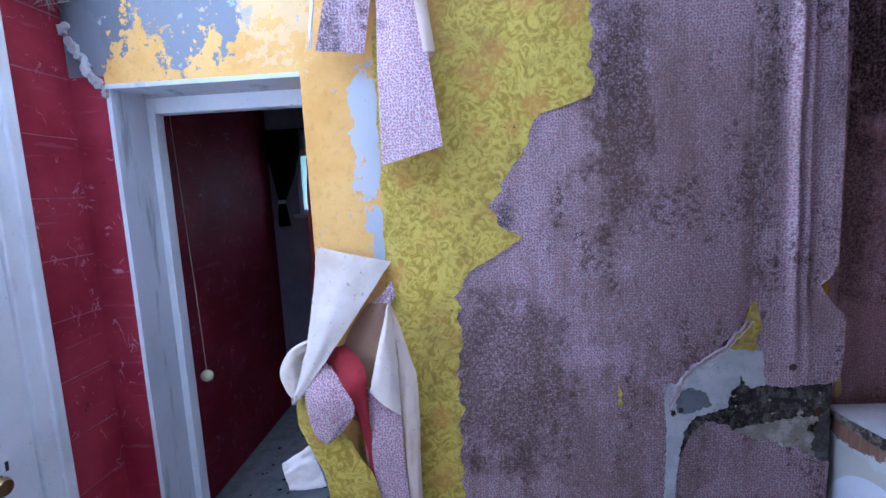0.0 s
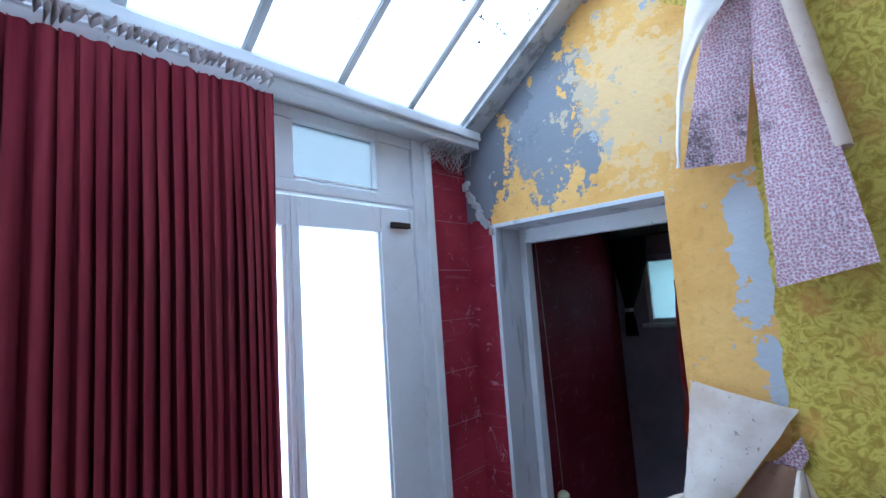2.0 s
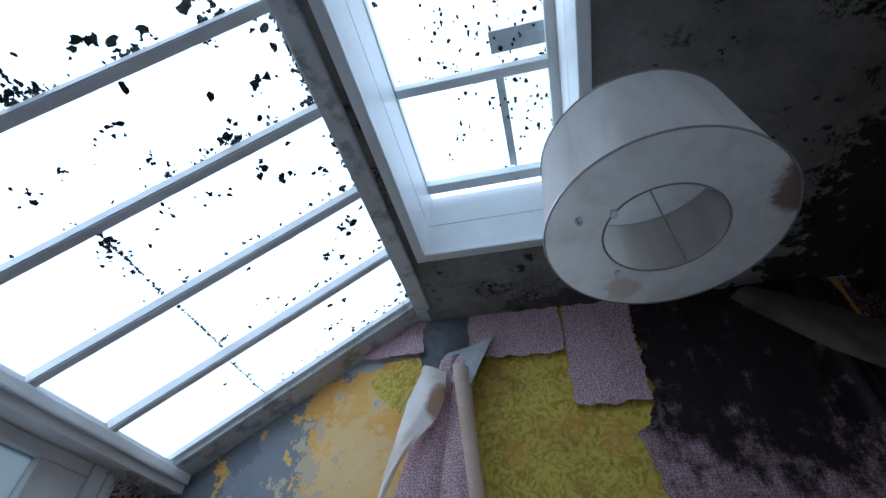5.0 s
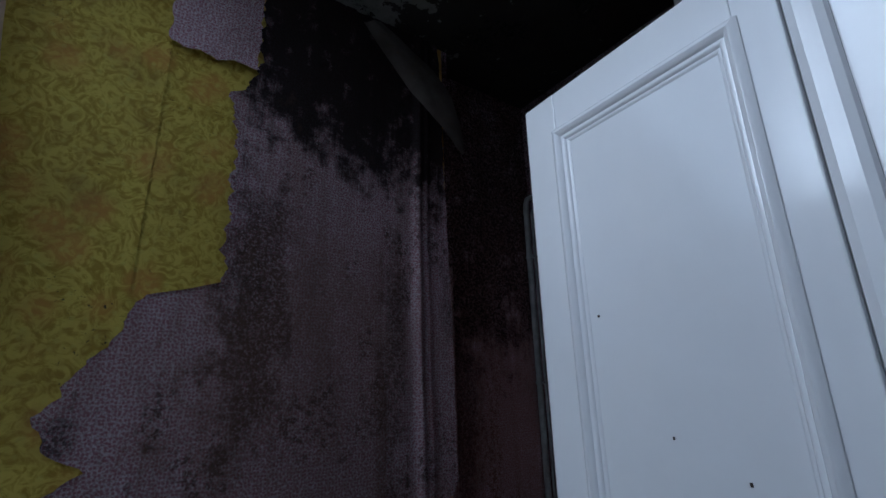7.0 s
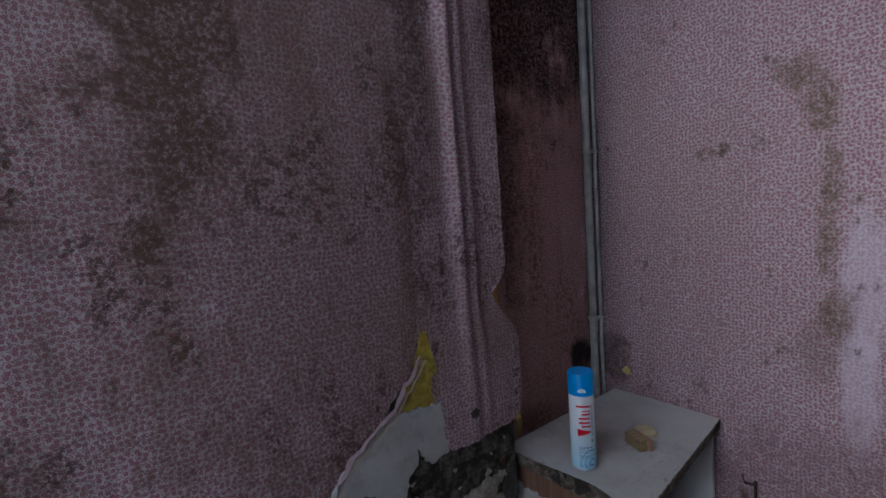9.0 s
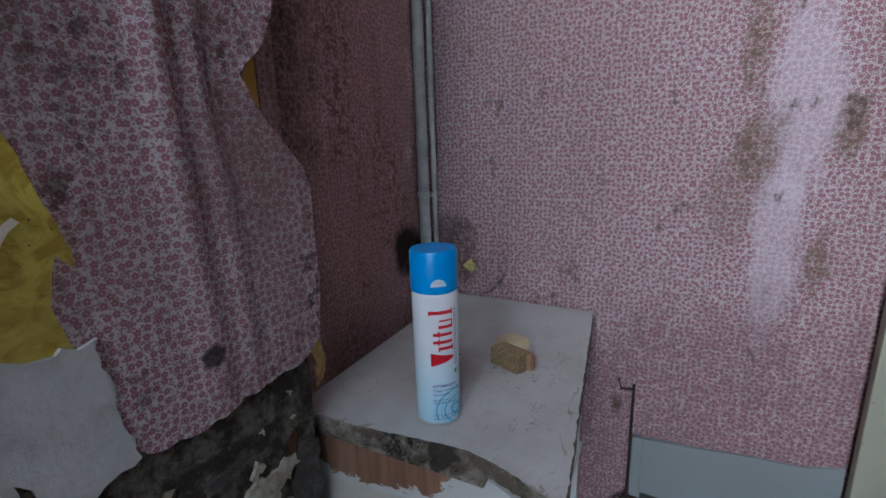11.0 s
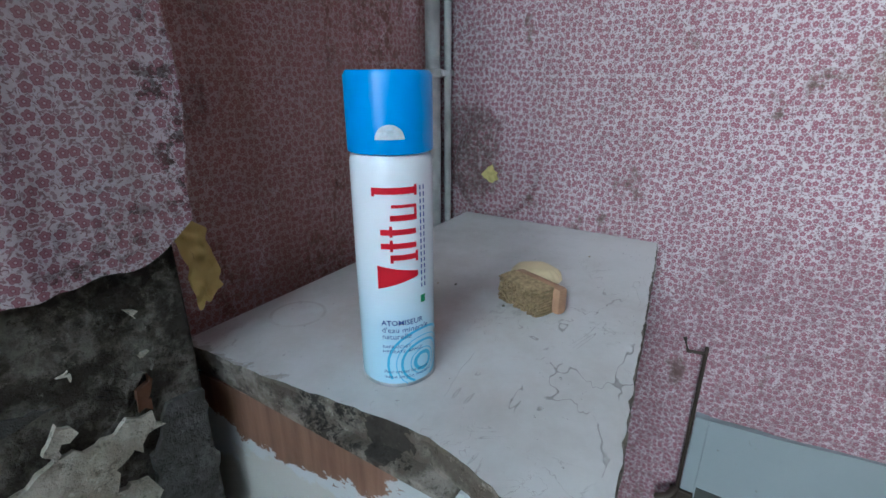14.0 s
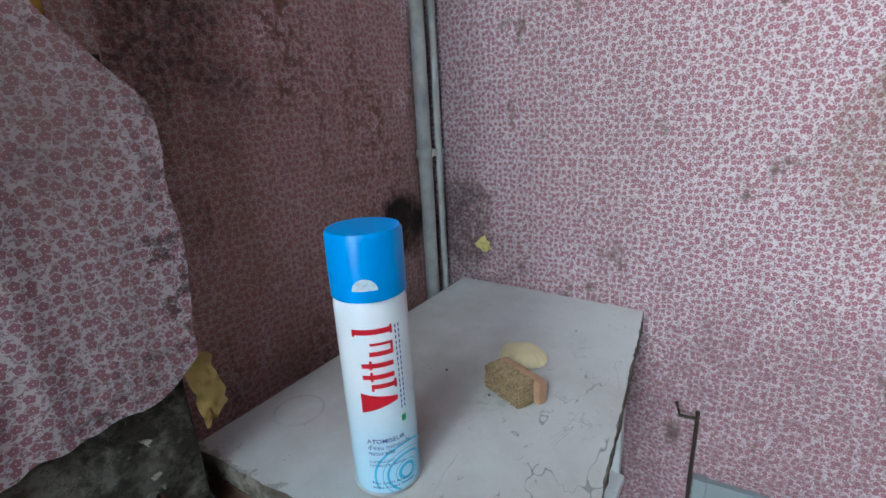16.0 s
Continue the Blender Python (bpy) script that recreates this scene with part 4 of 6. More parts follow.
for x, z in ((1.588, 0.775), (1.612, 0.785)):
    slab("screw_hole", [(x + 0.009 * math.cos(q), z + 0.010 * math.sin(q)) for q in (0, 0.9, 1.8, 2.7, 3.6, 4.5, 5.4)], 0.014, 0.001, IRON, "", 47)
slab("white_skim", [(1.735, 0.99), (1.80, 0.985), (1.86, 0.98), (1.875, 0.87), (1.84, 0.855), (1.815, 0.865), (1.80, 0.897), (1.775, 0.905), (1.765, 0.893), (1.735, 0.905), (1.70, 0.925), (1.72, 0.955)], 0.012, 0.004, WHITE_PLASTER, "white plaster flake", 5)
slab("cream_plaster", [(1.72, 0.60), (1.76, 0.70), (1.84, 0.725), (1.90, 0.735), (1.964, 0.747), (1.978, 0.749), (1.99, 0.754), (2.0, 0.752), (2.011, 0.749), (2.030, 0.757), (2.045, 0.750), (2.049, 0.736), (2.038, 0.739), (2.030, 0.725), (2.022, 0.729), (2.014, 0.723), (2.012, 0.708), (2.023, 0.702), (2.033, 0.696), (2.039, 0.673), (2.04, 0.575), (1.95, 0.60)], 0.008, 0.003, CREAM_PLASTER, "flaking cream plaster", 6)
slab("white_flake", [(1.979, 0.764), (1.980, 0.769), (1.987, 0.776), (1.999, 0.772), (1.996, 0.765), (1.990, 0.763), (1.984, 0.753)], 0.009, 0.0025, CREAM_PLASTER, "curled white plaster flake", 48)
slab("plaster_ledge", [(1.93, 0.775), (1.955, 0.780), (1.975, 0.786), (1.995, 0.790), (1.985, 0.794), (1.960, 0.792), (1.93, 0.790)], 0.006, 0.003, GREYSTONE, "broken grey plaster ledge", 49)
slab("grey_render", [(2.02, 0.60), (2.04, 0.72), (2.055, 0.752), (2.083, 0.745), (2.083, 0.45), (2.03, 0.45)], 0.007, 0.004, GREYSTONE, "dark grey cement render", 50)
slab("rusty_lump", [(2.038, 0.754), (2.041, 0.776), (2.047, 0.783), (2.052, 0.776), (2.047, 0.766), (2.046, 0.757)], 0.007, 0.004, plain("rust_stain", (0.10, 0.042, 0.02), 0.9), "rust-stained plaster lump", 8)
slab("paper_tear", [(1.410, 0.862), (1.423, 0.858), (1.421, 0.83), (1.424, 0.805), (1.413, 0.802), (1.414, 0.83)], 0.014, 0.0015, YELLOW, "small tear showing yellow paper", 51)
for i in range(26):
    rr = random.Random(100 + i)
    x, z, s = rr.uniform(1.74, 2.06), rr.uniform(0.745, 0.845), rr.uniform(0.0015, 0.0045)
    slab("crumb", [(x - s, z), (x, z + s * 0.8), (x + s * 1.3, z + s * 0.3), (x + s * 0.4, z - s)], 0.008, 0.0018, CREAM_PLASTER if i % 4 == 0 else RUBBLE, "", 20 + i)
for i in range(22):
    rr = random.Random(300 + i)
    x, z, s = rr.uniform(1.75, 2.03), rr.uniform(0.50, 0.74), rr.uniform(0.010, 0.026)
    if z < 0.62 + 0.6 * (x - 1.74):
        slab("plaster_flake", [(x + s * rr.uniform(0.5, 1.2) * math.cos(q), z + s * rr.uniform(0.35, 1.0) * math.sin(q)) for q in (0, 0.9, 1.9, 2.8, 3.7, 4.6, 5.5)], 0.011, rr.uniform(0.001, 0.003), CREAM_PLASTER if i % 3 else WHITE_PLASTER, "", 320 + i)
sheet("yellow_tip", 1.14, 0.965, lambda z: along([(0.96, 1.735), (1.02, 1.76), (1.06, 1.80), (1.14, 1.822)], z), lambda z: along([(0.96, 1.86), (1.05, 1.862), (1.14, 1.835)], z), 8, 20, lambda x, z: 0.012, YELLOW, "yellow paper under the torn tip", 21.0, 0.006)
part("yellow_shred", grid(bmesh.new(), 10, 40, lambda u, v: (2.085 + 0.028 * u * (0.4 + 0.6 * min(1, v * 4)) + 0.010 * v * v + 0.004 * noise.noise((v * 6, u * 2, 0)), -0.008 - 0.006 * math.sin(3 * v) + 0.010 * u + 0.005 * noise.noise((v * 7, u * 3, 6)), 0.902 - 0.088 * v - 0.008 * u * (1 - v) + 0.010 * v * u + 0.004 * v * noise.noise((u * 7, 0, 9)))), AMBER, wall_north, "torn amber paper shred with specks of mould", True)
part("torn_lip", grid(bmesh.new(), 160, 4, lambda u, v: (along([(0, 1.572), (0.35, 1.635), (0.7, 1.738), (1, 1.822)], u) + 0.004 * v + 0.010 * noise.noise((u * 16, v, 0)), -0.013 - 0.005 * math.sin(2.6 * v) + 0.003 * noise.noise((u * 25, 3, v)), along([(0, 0.805), (0.35, 0.93), (0.7, 0.995), (1, 1.095)], u) - 0.007 * v + 0.014 * noise.noise((u * 14, 0, 0)) + 0.008 * v * noise.noise((u * 70, 1, 0)))), LIP, wall_north, "curled pinkish torn paper edge", True)
part("torn_rim", grid(bmesh.new(), 60, 1, lambda u, v: (along([(0, 1.575), (0.35, 1.64), (0.7, 1.745), (1, 1.83)], u) + 0.004 * v + 0.006 * noise.noise((u * 20, 1, 0)), -0.0165 + 0.004 * noise.noise((u * 25, 3, 1)), along([(0, 0.792), (0.35, 0.917), (0.7, 0.982), (1, 1.082)], u) - 0.004 * v + 0.008 * noise.noise((u * 18, 0, 0)) + 0.006 * noise.noise((u * 60, 1, 0)))), BACK_WHITE, wall_north, "thin white torn paper rim")
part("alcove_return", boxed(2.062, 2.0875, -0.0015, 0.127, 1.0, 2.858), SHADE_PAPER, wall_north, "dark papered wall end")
part("alcove_return_low", boxed(2.062, 2.0875, -0.0012, 0.127, 0.0, 0.999), RUBBLE, wall_north, "mouldy bare wall end")


# hanging and rolled strips
def ribbon(name, left, right, material, label, bulge=0.03, n=24, curl=0.0, seed=0.0):
    """A strip of paper between two short edges of points, bulging forward and curling at its sides."""
    def edge(pts, v):
        """A point along a smooth curve through the edge's points."""
        k = min(int(v * (len(pts) - 1)), len(pts) - 2)
        t = v * (len(pts) - 1) - k
        p0, p1, p2, p3 = (Vector(pts[min(max(k + d, 0), len(pts) - 1)]) for d in (-1, 0, 1, 2))
        return 0.5 * (2 * p1 + (p2 - p0) * t + (2 * p0 - 5 * p1 + 4 * p2 - p3) * t * t + (3 * p1 - p0 - 3 * p2 + p3) * t ** 3)

    def f(u, v):
        a, b = edge(left, v), edge(right, v)
        p = a.lerp(b, u)
        p.y -= bulge * math.sin(math.pi * u) * (0.4 + 0.6 * math.sin(math.pi * min(1, v + 0.2))) + curl * (2 * u - 1) ** 4
        p.y -= 0.006 * noise.noise((u * 3, v * 6, seed))
        p.x += 0.004 * noise.noise((u * 2, v * 14, seed + 4))
        return p
    return part(name, grid(bmesh.new(), 12, n, f), material, wall_north, label, True)


def roll(name, a, b, r0, r1, material, label, turn=250, start=-60):
    """A strip rolled up into an open tube from a to b."""
    a, b = Vector(a), Vector(b)
    d = (b - a).normalized()
    s = d.cross(Vector((0, 1, 0))).normalized()
    n = s.cross(d)

    def f(u, v):
        r = r0 + (r1 - r0) * v + 0.003 * noise.noise((v * 6, u, 1))
        t = radians(start + turn * u)
        return a.lerp(b, v) + r * (math.cos(t) * s + math.sin(t) * n)
    return part(name, grid(bmesh.new(), 16, 24, f), material, wall_north, label, True)


ribbon("hanging_strip", [(0.68, -0.03, 2.66), (0.60, -0.06, 2.35), (0.515, -0.09, 1.96)], [(0.75, -0.03, 2.68), (0.71, -0.05, 2.3), (0.655, -0.07, 1.95)], FLAP, "hanging lilac strip of wallpaper", 0.02)
ribbon("hanging_strip_long", [(0.735, -0.035, 2.66), (0.70, -0.055, 2.2), (0.685, -0.07, 1.62)], [(0.79, -0.035, 2.64), (0.83, -0.07, 2.1), (0.878, -0.122, 1.665)], FLAP, "long hanging lilac strip of wallpaper", 0.015, seed=3)
ribbon("rolled_edge", [(0.625, -0.06, 2.63), (0.590, -0.10, 2.47), (0.553, -0.105, 2.31), (0.522, -0.105, 2.15), (0.498, -0.10, 1.965)], [(0.705, -0.05, 2.60), (0.712, -0.085, 2.50), (0.690, -0.10, 2.41), (0.610, -0.11, 2.31), (0.545, -0.108, 2.17), (0.508, -0.10, 1.965)], STAINED, "curled-over white paper edge with a brown stain", 0.010, 40, seed=2)
roll("rolled_edge", (0.742, -0.05, 2.60), (0.838, -0.085, 1.93), 0.046, 0.030, BACK, "rolled beige back of the strip", 190, -95)
ribbon("curled_corner", [(0.66, -0.03, 2.60), (0.73, -0.05, 2.555), (0.80, -0.075, 2.535)], [(0.70, -0.012, 2.70), (0.80, -0.02, 2.72), (0.878, -0.03, 2.745)], CORNERPAPER, "stiff grey-white curled paper corner", 0.010, seed=6)
slab("bare_head", [(0.60, 2.66), (0.66, 2.61), (0.74, 2.60), (0.82, 2.72), (0.80, 2.858), (0.56, 2.858)], 0.004, 0.004, DAMPGREY, "damp grey bare plaster under the ceiling", 44)
ribbon("folded_sheet", [(0.445, -0.02, 1.375), (0.428, -0.06, 1.20), (0.408, -0.09, 1.06), (0.357, -0.115, 0.884)], [(0.685, -0.012, 1.315), (0.585, -0.07, 1.17), (0.475, -0.10, 1.02), (0.366, -0.118, 0.880)], BACK_WHITE, "folded-over pale paper sheet with brown specks", 0.022, 30, seed=7)
ribbon("lilac_scrap", [(0.60, -0.018, 1.175), (0.64, -0.02, 1.20), (0.685, -0.02, 1.255)], [(0.655, -0.02, 1.165), (0.675, -0.02, 1.175), (0.692, -0.02, 1.20)], FLAP, "small lilac paper scrap", 0.004)
ribbon("brown_backing", [(0.60, -0.02, 1.18), (0.52, -0.025, 1.06), (0.50, -0.03, 0.92), (0.52, -0.03, 0.78)], [(0.665, -0.02, 1.175), (0.65, -0.025, 1.06), (0.62, -0.03, 0.92), (0.58, -0.03, 0.76)], BROWNBACK, "brown shaded paper backing", 0.008)
ribbon("red_ribbon", [(0.44, -0.05, 1.04), (0.475, -0.07, 0.96), (0.50, -0.085, 0.91), (0.55, -0.07, 0.80), (0.575, -0.06, 0.64), (0.58, -0.05, 0.45)], [(0.52, -0.045, 1.05), (0.575, -0.06, 0.995), (0.592, -0.075, 0.94), (0.59, -0.07, 0.82), (0.60, -0.06, 0.66), (0.62, -0.05, 0.45)], REDPAPER, "curled strip of red paper", 0.02, 36)
ribbon("lilac_ribbon", [(0.46, -0.07, 1.01), (0.402, -0.105, 0.93), (0.403, -0.115, 0.85), (0.420, -0.115, 0.77), (0.452, -0.11, 0.742)], [(0.48, -0.07, 0.985), (0.522, -0.10, 0.925), (0.556, -0.11, 0.86), (0.525, -0.115, 0.795), (0.464, -0.11, 0.741)], FLAP, "torn lilac paper strip", 0.022, 36)
ribbon("lilac_ribbon", [(0.578, -0.035, 0.90), (0.568, -0.055, 0.77), (0.572, -0.06, 0.63), (0.60, -0.05, 0.30), (0.61, -0.05, 0.1)], [(0.625, -0.04, 0.89), (0.69, -0.06, 0.82), (0.70, -0.065, 0.68), (0.71, -0.05, 0.30), (0.71, -0.05, 0.1)], FLAP, "torn lilac paper strip", 0.01)
ribbon("beige_cone", [(0.668, -0.03, 1.18), (0.634, -0.075, 1.035), (0.604, -0.095, 0.905)], [(0.678, -0.03, 1.18), (0.694, -0.065, 1.04), (0.70, -0.08, 0.815)], CONE, "pale beige paper curled into a cone", 0.035, 30)
ribbon("beige_strip", [(0.678, -0.03, 1.17), (0.695, -0.055, 0.95), (0.70, -0.06, 0.77), (0.708, -0.055, 0.45), (0.71, -0.05, 0.1)], [(0.682, -0.03, 1.17), (0.735, -0.04, 1.0), (0.756, -0.05, 0.89), (0.750, -0.05, 0.55), (0.76, -0.05, 0.1)], BACK, "long beige paper strip below the cone", 0.012, 30)
ribbon("beige_loop", [(0.405, -0.06, 1.075), (0.350, -0.085, 1.048), (0.316, -0.095, 0.986), (0.322, -0.095, 0.926), (0.350, -0.09, 0.880)], [(0.415, -0.05, 1.04), (0.385, -0.065, 1.01), (0.372, -0.07, 0.96), (0.370, -0.075, 0.92), (0.375, -0.085, 0.880)], CONE, "looped pale beige paper", 0.012, 30)
ribbon("yellow_ribbon", [(0.352, -0.07, 0.885), (0.353, -0.08, 0.80), (0.376, -0.085, 0.74), (0.402, -0.085, 0.68), (0.436, -0.08, 0.56), (0.45, -0.06, 0.2)], [(0.378, -0.065, 0.885), (0.43, -0.075, 0.80), (0.505, -0.08, 0.765), (0.552, -0.08, 0.673), (0.605, -0.08, 0.565), (0.64, -0.06, 0.2)], YELLOW, "hanging mustard paper strip", 0.015, 36)
ribbon("white_scrap", [(0.274, -0.06, 0.640), (0.285, -0.07, 0.60), (0.300, -0.075, 0.548)], [(0.375, -0.055, 0.704), (0.400, -0.065, 0.650), (0.428, -0.07, 0.562)], STAINED, "white paper scrap", 0.012)
ribbon("drooping_paper", [(1.70, -0.03, 2.80), (1.86, -0.045, 2.60), (2.00, -0.06, 2.47), (2.10, -0.07, 2.36)], [(1.78, -0.012, 2.855), (1.96, -0.03, 2.74), (2.08, -0.04, 2.62), (2.13, -0.04, 2.44)], DIRTY_BACK, "dirty paper drooping from the ceiling edge", 0.012, seed=9)
rnd = random.Random(77)
for i in range(16):
    t = i / 15
    x, z, r = -0.325 + 0.115 * t ** 1.3 + rnd.uniform(-0.008, 0.008), 2.12 - 0.22 * t ** 0.8 + rnd.uniform(-0.012, 0.012), rnd.uniform(0.010, 0.022)
    slab("broken_corner", [(x + r * rnd.uniform(0.5, 1.2) * math.cos(q), z + r * rnd.uniform(0.6, 1.4) * math.sin(q)) for q in (0, 0.8, 1.6, 2.4, 3.2, 4.0, 4.9, 5.6)], 0.0, rnd.uniform(0.006, 0.022), WHITE_PLASTER, "crumbling white plaster", 400 + i)

# cobweb under the wall plate by the corner
bm = bmesh.new()
rnd = random.Random(3)
for i in range(70):
    y = rnd.uniform(-0.26, -0.02)
    l = rnd.uniform(0.02, 0.10)
    tube(bm, [(-0.30 + rnd.uniform(-0.03, 0.05), y, 2.245), (-0.315 + rnd.uniform(-0.02, 0.03), y + rnd.uniform(-0.04, 0.04), 2.245 - l * 0.6), (-0.325, y + rnd.uniform(-0.07, 0.07), 2.245 - l)], [0.0014, 0.0022, 0.0005], 4)
tagged(part("cobweb", bm, COBWEB, None, "dusty grey cobweb hanging under the wall plate"), "", "cobweb", "", "stuff")

# ---- built-in wardrobe ----
wardrobe = thing("wardrobe", (2.15, -1.4, 0), "white gloss built-in wardrobe with open panelled doors", "wardrobe")
part("side_panel", boxed(1.688, 1.706, -1.595, -1.222, 0, 2.855, bevel=0.002), GLOSS, wardrobe)
part("corner_moulding", boxed(1.676, 1.716, -1.222, -1.184, 0, 2.855, bevel=0.011), GLOSS, wardrobe)
part("right_post", boxed(2.60, 2.635, -1.26, -1.215, 0, 2.855, bevel=0.004), GLOSS, wardrobe)
part("middle_rail", boxed(1.706, 2.60, -1.25, -1.215, 2.015, 2.055, bevel=0.004), GLOSS, wardrobe)
part("top_rail", boxed(1.706, 2.60, -1.25, -1.215, 2.80, 2.855, bevel=0.004), GLOSS, wardrobe)
part("plinth", boxed(1.706, 2.60, -1.25, -1.215, 0, 0.06, bevel=0.004), GLOSS, wardrobe)
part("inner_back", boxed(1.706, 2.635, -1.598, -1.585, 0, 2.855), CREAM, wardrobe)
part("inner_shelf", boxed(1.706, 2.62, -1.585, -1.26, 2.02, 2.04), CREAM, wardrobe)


def panel_leaf(width, z0, z1, m, material, stile, panels, name, hinge):
    """A door leaf, hinged at the local origin, its outer face at y = 0, with moulded panels between heights."""
    def go(b):
        b.transform(m)
        return b
    lf = part(name, go(boxed(0, hinge, -0.028, 0, z0, z1, bevel=0.002)), material, wardrobe)
    part("stile", go(boxed(width - stile, width, -0.028, 0, z0, z1, bevel=0.002)), material, lf)
    cuts = [z0] + [z for p in panels for z in p] + [z1]
    for a, b in zip(cuts[::2], cuts[1::2]):
        part("rail", go(boxed(hinge + 0.0006, width - stile - 0.0006, -0.028, -0.0004, a, b, bevel=0.002)), material, lf)
    for a, b in panels:
        part("panel", go(boxed(hinge, width - stile, -0.022, -0.005, a, b)), material, lf)
        bm = bmesh.new()
        x0, x1 = hinge, width - stile
        prof = [(-0.006, -0.0005), (-0.006, 0.004), (-0.002, 0.008), (0.004, 0.0095), (0.009, 0.007), (0.012, 0.002), (0.015, 0.0025), (0.018, 0.001), (0.020, -0.002), (0.022, -0.002), (0.025, -0.0045), (0.027, -0.006)]
        for (ax, az, bx, bz, ix, iz) in ((x0, a, x1, a, 1, 1), (x1, a, x1, b, -1, 1), (x1, b, x0, b, -1, -1), (x0, b, x0, a, 1, -1)):
            rows = []
            for d, h in prof:
                if az == bz:
                    p, q = (x0 + d, az + d * (1 if az == a else -1)), (x1 - d, az + d * (1 if az == a else -1))
                else:
                    p, q = (ax + d * (1 if ax == x0 else -1), a + d), (ax + d * (1 if ax == x0 else -1), b - d)
                rows.append((bm.verts.new((p[0], h, p[1])), bm.verts.new((q[0], h, q[1]))))
            for r, s in zip(rows, rows[1:]):
                bm.faces.new((r[0], r[1], s[1], s[0]))
        part("moulding", go(bm), material, lf, "", True)
    return lf


M1 = Matrix.Translation((1.680, -1.182, 0)) @ Matrix.Rotation(radians(87.2), 4, "Z")
lower = panel_leaf(0.411, 0.07, 2.018, M1, GLOSS, 0.070, [(0.20, 0.62), (0.72, 1.940)], "lower_left_door", 0.046)
bm = lathe(bmesh.new(), [(0.0, 0.0025), (0.010, 0.0025), (0.0135, 0.002), (0.0145, 0.0)], 0, 0, 24)
bm.transform(M1 @ Matrix.Translation((0.377, 0.0, 1.29)) @ Matrix.Rotation(radians(-90), 4, "X") @ Matrix.Diagonal((0.8, 1.15, 1, 1)))
esc = part("escutcheon", bm, GLOSS, lower, "white painted oval escutcheon", True)
bm = lathe(bmesh.new(), [(0.0, 0.003), (0.0028, 0.003), (0.0028, 0.0)], 0, 0, 12)
bm.transform(M1 @ Matrix.Translation((0.377, 0.0, 1.297)) @ Matrix.Rotation(radians(-90), 4, "X"))
b2 = boxed(0.3757, 0.3783, -0.001, 0.003, 1.284, 1.297)
b2.transform(M1)
me_tmp = bpy.data.meshes.new("slot")
b2.to_mesh(me_tmp)
bm.from_mesh(me_tmp)
part("keyhole", bm, IRON, esc)
rnd = random.Random(5)
for u, z in ((0.40, 1.205), (0.387, 1.208), (0.37, 1.20), (0.40, 1.11), (0.384, 1.117), (0.372, 1.11), (0.345, 1.475), (0.21, 1.46), (0.13, 1.42), (0.30, 1.62), (0.05, 1.30)):
    s = rnd.uniform(0.0007, 0.0014)
    bm = boxed(u - s, u + s, -0.001 if u < 0.34 else 0.0, 0.0012, z - 1.6 * s, z + 1.6 * s)
    if 0.1 < u < 0.34:
        bm.transform(Matrix.Translation((0, -0.0045, 0)))
    bm.transform(M1)
    part("paint_chip", bm, IRON, lower)
M2 = Matrix.Translation((1.712, -1.205, 0)) @ Matrix.Rotation(radians(40), 4, "Z")
upper = panel_leaf(0.44, 2.06, 2.80, M2, GLOSS, 0.075, [(2.14, 2.72)], "upper_left_door", 0.075)
bm = lathe(bmesh.new(), [(0.0, 0.003), (0.009, 0.003), (0.011, 0.0)], 0, 0, 16)
bm.transform(M2 @ Matrix.Translation((0.405, 0.0, 2.36)) @ Matrix.Rotation(radians(-90), 4, "X"))
part("knob_hole", bm, IRON, upper)
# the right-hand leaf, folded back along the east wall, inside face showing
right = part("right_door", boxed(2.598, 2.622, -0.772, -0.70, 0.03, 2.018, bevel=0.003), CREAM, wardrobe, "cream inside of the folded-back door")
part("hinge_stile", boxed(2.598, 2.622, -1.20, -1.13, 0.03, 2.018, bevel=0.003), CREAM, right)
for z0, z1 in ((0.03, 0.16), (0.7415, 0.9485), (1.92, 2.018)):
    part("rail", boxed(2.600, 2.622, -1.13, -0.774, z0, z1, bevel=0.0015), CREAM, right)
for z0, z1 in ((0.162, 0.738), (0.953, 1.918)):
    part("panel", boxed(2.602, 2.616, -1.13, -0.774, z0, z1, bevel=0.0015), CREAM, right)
lock = part("lock_case", boxed(2.592, 2.600, -0.735, -0.708, 1.180, 1.286, bevel=0.002), IRON, right, "rusty iron lock plate")
part("lock_bolt", boxed(2.588, 2.594, -0.728, -0.715, 1.215, 1.245, bevel=0.001), BRASS, lock)
part("lock_cap", boxed(2.589, 2.594, -0.727, -0.717, 1.168, 1.184, bevel=0.001), IRON, lock)
part("key_stub", boxed(2.594, 2.600, -0.708, -0.702, 1.29, 1.33, bevel=0.001), WHITE, right)

# ---- ceiling lamp ----
LX, LY, LZ, LR = 1.326, -0.795, 2.43, 0.229
lamp = thing("pendant_lamp", (LX, LY, LZ), "round white paper drum lampshade, creased and water-stained", "ceiling lamp")


def drum(u, v):
    a = 2 * math.pi * u
    r = LR - 0.020 * v + 0.004 * noise.noise((math.cos(a) * 5, math.sin(a) * 5, v * 1.2)) * math.sin(math.pi * v)
    return (LX + r * math.cos(a), LY + r * math.sin(a), LZ + 0.24 * v)


shade = part("shade", grid(bmesh.new(), 96, 16, drum), SHADE, lamp, "", True)
bm = bmesh.new()
grid(bm, 96, 8, lambda u, v: (LX + (LR - (LR - 0.116) * v) * math.cos(2 * math.pi * u), LY + (LR - (LR - 0.116) * v) * math.sin(2 * math.pi * u), LZ + 0.003 * math.sin(math.pi * v) * noise.noise((math.cos(6.28 * u) * 3, math.sin(6.28 * u) * 3, 0))))
